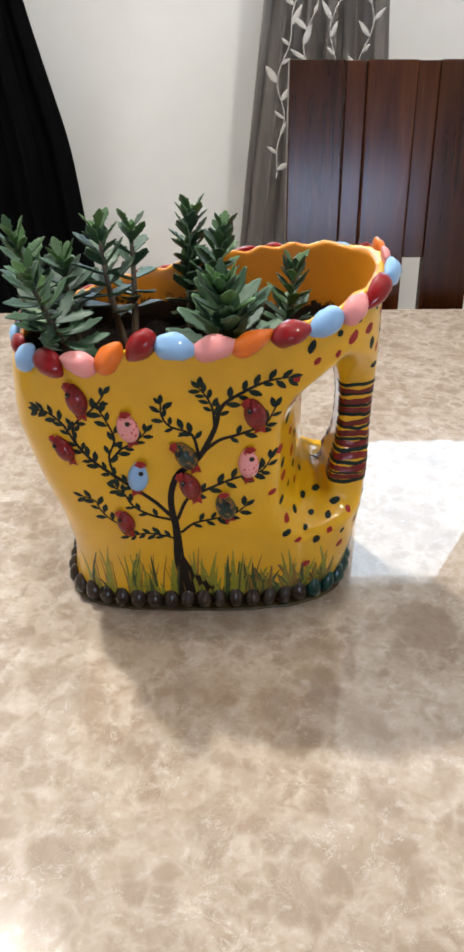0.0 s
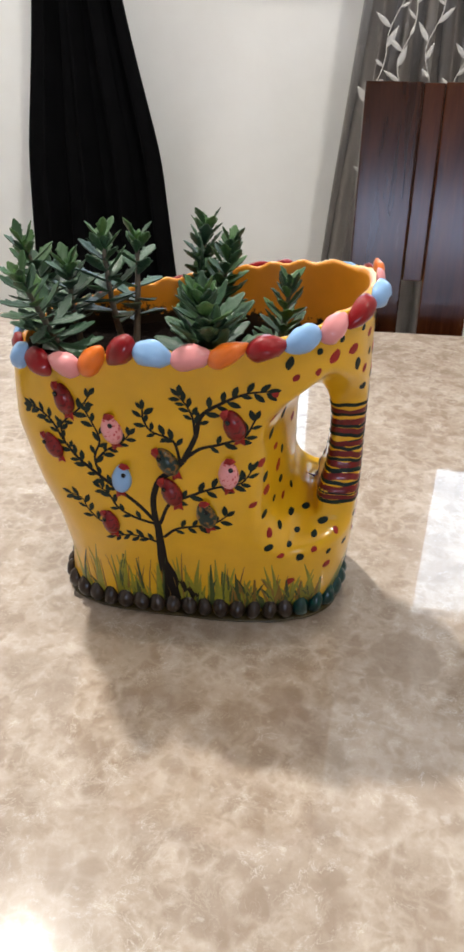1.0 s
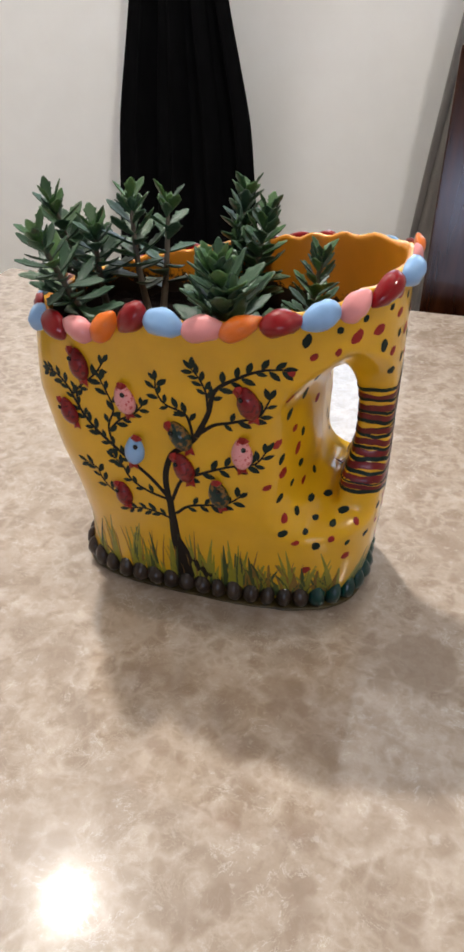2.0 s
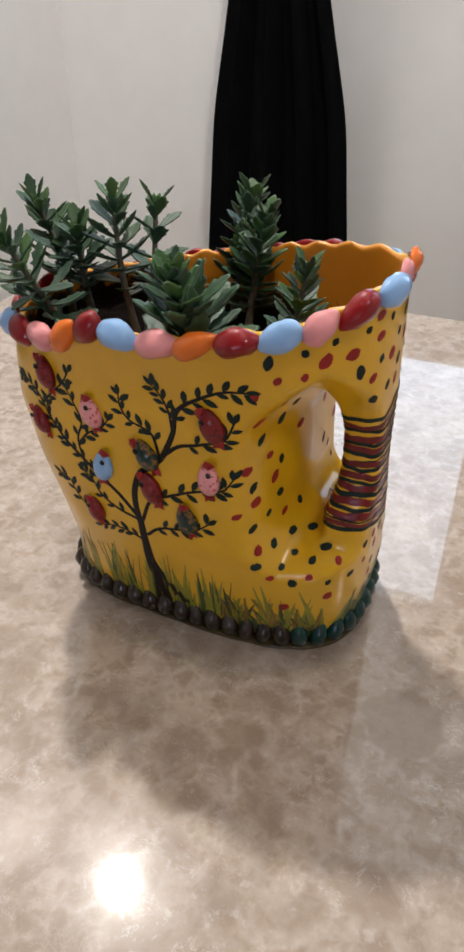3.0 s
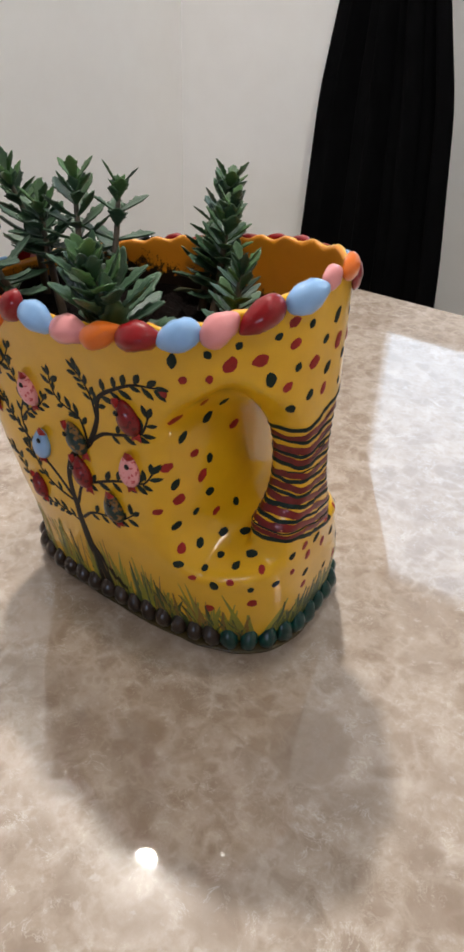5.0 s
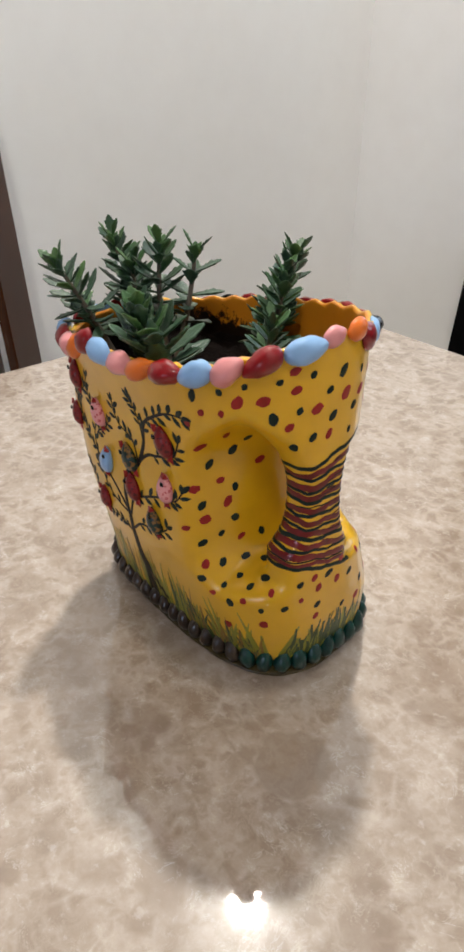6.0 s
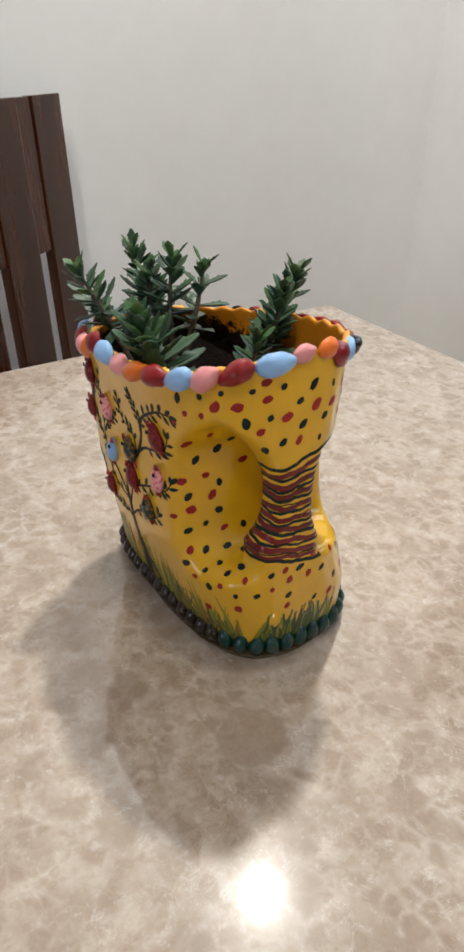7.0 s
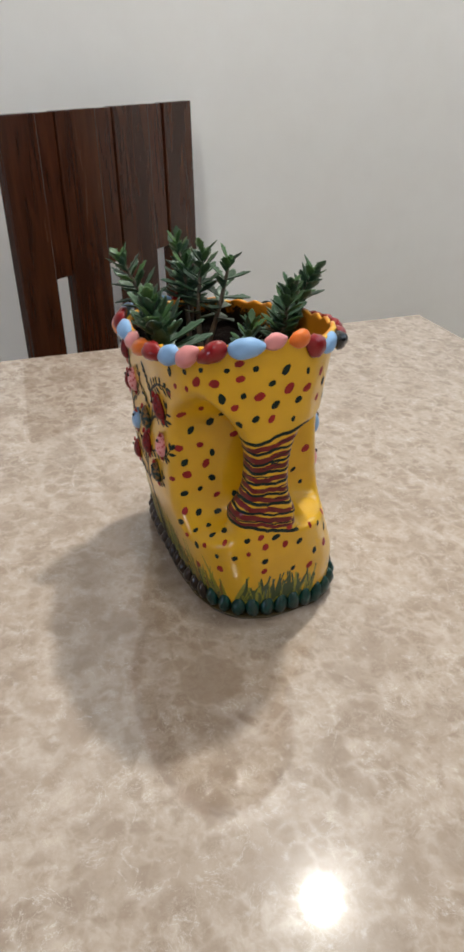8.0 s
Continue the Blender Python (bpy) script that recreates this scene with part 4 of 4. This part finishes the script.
def bird(u, w, tilt, col, face, onto, size=1.0):
    p, n = onto(u / 1000, w / 1000)
    a = radians(tilt)
    side = 1 if onto is onto_front else -1
    up = Vector((math.sin(a) * side, 0, math.cos(a)))
    m = seat_on(p, n, up, 0.0005) @ Matrix.Scale(size, 4)
    b = place("bird", BIRD[col], planter, m, {"red": "dark red shell bird", "pink": "pink speckled shell bird", "blue": "light blue shell bird", "dark": "mottled dark green shell bird"}[col])
    place("eye", EYE_ME, b, pose(0.0062, 0.0025 * face, 0.0053))
    place("crest", CREST_ME, b, pose(0.0075, 0.001 * face, 0.001, 0, 0, 25 * face))
    place("tail", TAIL_ME, b, pose(-0.0100, -0.0012 * face, 0.0, 0, 0, -14 * face))
    return b


bird(-91, 203, -8, "red", 1, onto_front)
bird(-59, 183, -12, "pink", -1, onto_front)
bird(-105, 163, -25, "red", 1, onto_front, 0.9)
bird(-55, 143, 5, "blue", -1, onto_front)
bird(-21, 160, -28, "dark", 1, onto_front)
bird(-19, 135, -20, "red", 1, onto_front)
bird(22, 153, -5, "pink", -1, onto_front)
bird(26, 193, -15, "red", 1, onto_front, 1.04)
bird(6, 117, -15, "dark", -1, onto_front)
bird(-67, 102, -8, "red", 1, onto_front, 0.9)
bird(30, 190, 10, "blue", 1, onto_back)
bird(45, 165, -10, "blue", -1, onto_back)
bird(40, 125, 5, "pink", 1, onto_back)

# ---- painted dots over the scoop, the toe and the end ----
GREEN_AT = [(95, -83, 253), (81, -92, 247), (62, -98, 240), (106, -68, 232), (112, -52, 236), (115, -42, 216), (110, -54, 211), (58, -80, 210), (59, -58, 188), (50, -72, 179),
            (63, -49, 197), (56, -54, 158), (46, -76, 146), (57, -54, 132), (54, -64, 120), (65, -35, 116), (48, -77, 114), (66, -51, 101), (59, -67, 99), (77, -41, 99),
            (52, -82, 87), (72, -62, 92), (91, -55, 98), (85, -63, 90), (67, -73, 86), (76, -76, 75), (98, -65, 75), (111, -42, 99), (108, -51, 78)]
GREEN_END = [(116, -44, 258), (109, -66, 256), (118, -30, 245), (118, -26, 227), (117, -19, 255), (117, -5, 228), (117, -9, 212), (115, 3, 250), (118, -17, 99), (116, -25, 73),
             (117, 8, 88), (116, 4, 58), (63, -10, 163), (63, 10, 141), (63, 31, 115), (66, 14, 107), (63, 23, 130), (104, 30, 232), (98, 42, 214), (108, 34, 96), (110, 26, 70), (100, 48, 84)]
RED_AT = [(103, -74, 244), (91, -85, 242), (110, -58, 226), (52, -91, 218), (65, -90, 230), (78, -84, 233), (61, -67, 206), (51, -81, 197), (62, -37, 176), (52, -64, 165),
          (44, -81, 160), (54, -59, 147), (62, -26, 140), (47, -74, 134), (60, -50, 115), (39, -85, 127), (52, -78, 98), (101, -58, 92), (62, -82, 78), (85, -69, 81),
          (112, -40, 84), (115, -31, 101), (116, -26, 90)]
RED_END = [(112, -55, 250), (113, -57, 262), (117, -40, 235), (119, -29, 215), (118, -15, 239), (115, 4, 236), (120, -4, 106), (119, -7, 89), (118, -25, 61), (99, -63, 59),
           (73, -84, 44), (63, -4, 146), (63, 4, 176), (63, 34, 150), (108, 22, 244), (108, 20, 222), (112, 20, 100), (113, 22, 56), (104, 42, 70), (92, 50, 98)]
rng = random.Random(31)


def dab(bm, p, n, ru, rw, turn, n_ring=10):
    """A dot of paint snapped to the surface round a point."""
    x = Vector((0, 0, 1)).cross(n)
    x = x.normalized() if x.length > 0.1 else Vector((1, 0, 0))
    y = n.cross(x)
    mid = bm.verts.new(p + n * 0.0006)
    ring = []
    for i in range(n_ring):
        a = 2 * math.pi * i / n_ring
        r = rng.uniform(0.88, 1.12)
        du, dw = ru * math.cos(a) * r, rw * math.sin(a) * r
        q, m, _, _ = TREE.find_nearest(p + x * (du * math.cos(turn) - dw * math.sin(turn)) + y * (du * math.sin(turn) + dw * math.cos(turn)))
        ring.append(bm.verts.new(q + m * 0.0002))
    for i in range(n_ring):
        bm.faces.new((mid, ring[i], ring[(i + 1) % n_ring])).smooth = True


def dots(points, mat, size, label):
    for q in points:
        p, n, _, _ = TREE.find_nearest(Vector(q) / 1000)
        bm = bmesh.new()
        r = size * rng.uniform(0.72, 1.2)
        dab(bm, p, n, r * rng.uniform(1.0, 1.45), r * rng.uniform(0.8, 1.0), rng.uniform(0.2, 1.8), 12)
        part("painted_dot", bm, mat, planter, label)


dots(GREEN_AT + GREEN_END, M_DARK, 0.0031, "blackish green painted dot")
dots(RED_AT + RED_END, M_DOTRED, 0.0033, "dark red painted dot")

# ---- soil ----
SOIL_H = 0.205
verts, faces = [], []
NR, NA = 22, 72
for j in range(NR + 1):
    for i in range(NA):
        a = 2 * math.pi * i / NA
        p = outline(SOIL_H, a)
        c = Vector((-0.012, -0.008, SOIL_H))
        q = c + (p - c) * (j / NR) * 0.965
        q.x = min(q.x, 0.050 + 0.004 * math.sin(9 * a))
        lump = noise.noise(Vector((q.x * 60, q.y * 60, 3))) * 0.006 + noise.noise(Vector((q.x * 220, q.y * 220, 9))) * 0.0034 - 0.010 * (1 - j / NR)
        edge = 0.006 * (j / NR) ** 4 * (0.5 + noise.noise(Vector((math.cos(a) * 3, math.sin(a) * 3, 1))))
        verts.append((q.x, q.y, SOIL_H + lump + edge))
for j in range(NR):
    for i in range(NA):
        faces.append((j * NA + i, (j + 1) * NA + i, (j + 1) * NA + (i + 1) % NA, j * NA + (i + 1) % NA))
soil = new("potting_soil", mesh_from("potting_soil", verts, faces, M_SOIL))
soil.matrix_basis = pose(PX, PY, PZ)
tagged(soil, "dark moist potting soil filling the yellow planter", "soil", kind="stuff")


# ---- succulents ----
def leaf_mesh(name, mat, seed, wide=0.40, bend=0.18, teeth=0.14, lobes=3):
    """A fleshy spoon leaf of unit length with blunt lobes along its outer half."""
    rg = random.Random(seed)
    n = 18
    top, bot = [], []
    for i in range(n + 1):
        s = i / n
        if s < 0.60:
            w = 0.20 + 0.80 * (s / 0.60) ** 1.1
        else:
            w = max(0.16, 1 - ((s - 0.60) / 0.40) ** 2.1)
        w *= wide / 2
        if 0.34 < s < 0.96:
            f = (s - 0.34) / 0.62 * lobes % 1.0
            w *= 1 + teeth * (1.4 * f ** 1.5 - 0.55) + rg.uniform(-0.03, 0.03)
        z = bend * s * s
        thick = 0.055 * (1 - 0.6 * s)
        cup = 0.26 * w
        top.append([(s, -w, z + cup), (s, -0.5 * w, z + 0.35 * cup), (s, 0, z + 0.005), (s, 0.5 * w, z + 0.35 * cup), (s, w, z + cup)])
        bot.append([(s, -w, z + cup - 0.022), (s, -0.5 * w, z - 0.7 * thick), (s, 0, z - thick), (s, 0.5 * w, z - 0.7 * thick), (s, w, z + cup - 0.022)])
    verts = [p for r in top for p in r] + [p for r in bot for p in r]
    o, faces = 5 * (n + 1), []
    for i in range(n):
        for e in range(4):
            a = 5 * i + e
            faces.append((a, a + 1, a + 6, a + 5))
            faces.append((o + a, o + a + 5, o + a + 6, o + a + 1))
        faces.append((5 * i, 5 * i + 5, o + 5 * i + 5, o + 5 * i))
        faces.append((5 * i + 4, o + 5 * i + 4, o + 5 * i + 9, 5 * i + 9))
    for e in range(4):
        faces.append((5 * n + e, 5 * n + e + 1, o + 5 * n + e + 1, o + 5 * n + e))
    return mesh_from(name, verts, faces, mat)


LEAVES = [leaf_mesh("leaf", M_LEAF, i, 0.50 + 0.05 * (i % 3), 0.06 + 0.09 * (i % 4), 0.34) for i in range(6)]
SLIM = [leaf_mesh("leaf", M_LEAF, 40 + i, 0.36 + 0.04 * (i % 3), 0.06 + 0.08 * (i % 4), 0.34, 3) for i in range(6)]
ROUND = [leaf_mesh("leaf", M_OLDLEAF, 60 + i, 0.74, 0.05, 0.06) for i in range(3)]
LIGHT = [leaf_mesh("leaf", M_MIDLEAF, 80 + i, 0.48 + 0.05 * (i % 2), 0.12, 0.30) for i in range(4)]
YOUNG = [leaf_mesh("leaf", M_YOUNG, 20 + i, 0.50, -0.10, 0.13) for i in range(2)]


def tube(bm, pts, r0, r1, seg=8):
    rows = []
    for i, p in enumerate(pts):
        t = (pts[min(i + 1, len(pts) - 1)] - pts[max(i - 1, 0)]).normalized()
        x = t.orthogonal().normalized()
        y = t.cross(x)
        r = r0 + (r1 - r0) * i / (len(pts) - 1)
        rows.append([bm.verts.new(p + (x * math.cos(2 * math.pi * s / seg) + y * math.sin(2 * math.pi * s / seg)) * r) for s in range(seg)])
    for a, b in zip(rows, rows[1:]):
        for s in range(seg):
            bm.faces.new((a[s], a[(s + 1) % seg], b[(s + 1) % seg], b[s]))
    bm.faces.new(rows[-1])


def shoot(plant, origin, base, top, nodes, ln, first, seed, low=5, high=68, droop=0.0, taper=0.42, whorl=3, kind=LEAVES, old=0):
    """One stem with whorls of leaves from the fraction first upward and a few old round ones below."""
    rg = random.Random(seed)
    b, t = Vector(base) - Vector(origin), Vector(top) - Vector(origin)
    side = Vector((rg.uniform(-1, 1), rg.uniform(-1, 1), 0)) * 0.004
    pts = [b.lerp(t, s) + side * math.sin(math.pi * s) for s in np.linspace(0, 1, 9)]
    bm = bmesh.new()
    tube(bm, pts, 0.0032, 0.0013)
    part("stem", bm, M_STEM, plant, smooth=True)
    turn0 = rg.uniform(0, 3.14)
    axis = (t - b).normalized()
    for i in range(nodes):
        f = i / (nodes - 1)
        s = first + (0.985 - first) * f
        p = b.lerp(t, s) + side * math.sin(math.pi * s)
        el = radians(low + (high - low) * f ** 0.9)
        size = ln * (0.90 + 0.14 * math.sin(math.pi * min(1, f + 0.2))) * (1 - taper * f ** 1.1)
        for q in range(whorl):
            a = turn0 + i * (1.57 if whorl == 2 else 1.05) + q * math.pi * 2 / whorl + rg.uniform(-0.3, 0.3)
            d = Vector((math.cos(a), math.sin(a), 0))
            z = Vector((0, 0, 1)).lerp(axis, 0.7).normalized()
            e = el + rg.uniform(-0.16, 0.16) - droop * (1 - f)
            x = (d - z * d.dot(z)).normalized()
            sc = size * rg.uniform(0.85, 1.12)
            for bend in range(9):
                along = x * math.cos(e) + z * math.sin(e)
                tips = [p + along * sc * q + Vector(origin) - Vector((PX, PY, PZ)) for q in (0.4, 0.7, 1.0)]
                if all(g.z > rim_height(g.x, g.y) + 0.010 or jug(g.x, g.y, g.z) < -0.009 for g in tips):
                    break
                e = min(e + 0.2, 1.45)
            up = -x * math.sin(e) + z * math.cos(e)
            yv = up.cross(along)
            m = Matrix((along, yv, up)).transposed().to_4x4()
            m.translation = p + along * 0.001
            me = rg.choice(LIGHT) if rg.random() < 0.75 * f * f else rg.choice(kind)
            place("leaf", me, plant, m @ Matrix.Diagonal((sc, sc * rg.uniform(0.85, 1.1), sc, 1)))
    for q in range(old):
        a = turn0 + q * 2.1
        s = first - 0.03 - 0.05 * q
        x = Vector((math.cos(a), math.sin(a), 0))
        el = radians(rg.uniform(-8, 22))
        along, up = x * math.cos(el) + axis * math.sin(el), -x * math.sin(el) + axis * math.cos(el)
        m = Matrix((along, up.cross(along), up)).transposed().to_4x4()
        m.translation = b.lerp(t, s) + side * math.sin(math.pi * s)
        g = m @ Vector((0.022, 0, 0)) + Vector(origin) - Vector((PX, PY, PZ))
        if g.z > rim_height(g.x, g.y) + 0.006 or jug(g.x, g.y, g.z) < -0.006:
            place("leaf", ROUND[q % 3], plant, m @ Matrix.Diagonal((0.022, 0.022, 0.022, 1)), "grey-green rounded old leaf")
    for q in range(7):
        a = turn0 + q * 2.4 + 0.6
        el = radians(82 - 6.5 * q)
        x = Vector((math.cos(a), math.sin(a), 0))
        along, up = x * math.cos(el) + axis * math.sin(el), -x * math.sin(el) + axis * math.cos(el)
        m = Matrix((along, up.cross(along), up)).transposed().to_4x4()
        m.translation = t - axis * (0.004 + 0.0012 * q)
        sc = ln * (0.36 + 0.045 * q)
        place("leaf", YOUNG[q % 2] if q < 4 else kind[q % 6], plant, m @ Matrix.Diagonal((sc, sc, sc, 1)))


SZ = PZ + SOIL_H - 0.006


def succulent(shoots, label):
    o = (shoots[0][0][0], shoots[0][0][1], SZ)
    plant = thing("succulent", o, label, "plant", "succulents in the planter")
    for base, top, nodes, ln, first, seed, low, high, droop, taper, whorl, kind, old in shoots:
        shoot(plant, o, base, top, nodes, ln, first, seed, low, high, droop, taper, whorl, kind, old)


succulent([((-0.046, 0.577, SZ), (-0.066, 0.539, 1.034), 12, 0.030, 0.34, 1, -2, 48, 0.2, 0.42, 3, SLIM, 2)], "bushy green succulent leaning out over the planter rim")
succulent([((-0.080, 0.617, SZ), (-0.088, 0.602, 1.040), 9, 0.025, 0.42, 2, 4, 46, 0.0, 0.28, 3, LEAVES, 3)], "slim upright green succulent with toothed leaves")
succulent([((-0.050, 0.604, SZ), (-0.057, 0.600, 1.026), 8, 0.025, 0.52, 3, 4, 46, 0.0, 0.28, 3, LEAVES, 1)], "bluish green succulent with a bare lower stem")
succulent([((-0.016, 0.604, SZ), (-0.033, 0.610, 1.044), 7, 0.025, 0.55, 4, 4, 46, 0.0, 0.25, 3, LEAVES, 4),
           ((-0.014, 0.606, SZ), (-0.013, 0.629, 1.041), 6, 0.025, 0.54, 5, 4, 46, 0.0, 0.25, 2, LEAVES, 4)], "twin-stemmed green succulent with bare brown stems")
succulent([((0.052, 0.553, SZ), (0.050, 0.532, 1.028), 13, 0.041, 0.34, 6, 0, 56, 0.0, 0.50, 3, SLIM, 0)], "broad rosette-like green succulent by the front rim")
succulent([((0.026, 0.664, SZ), (0.027, 0.697, 1.036), 15, 0.026, 0.28, 7, 4, 46, 0.0, 0.32, 3, LEAVES, 2),
           ((0.042, 0.654, SZ), (0.052, 0.660, 1.032), 14, 0.025, 0.26, 8, 4, 46, 0.0, 0.32, 3, LEAVES, 2)], "tall dense green succulent with two heads")
succulent([((0.092, 0.602, SZ), (0.101, 0.602, 1.020), 13, 0.024, 0.24, 9, 14, 50, 0.0, 0.32, 3, SLIM, 0)], "narrow green succulent with upswept leaves")
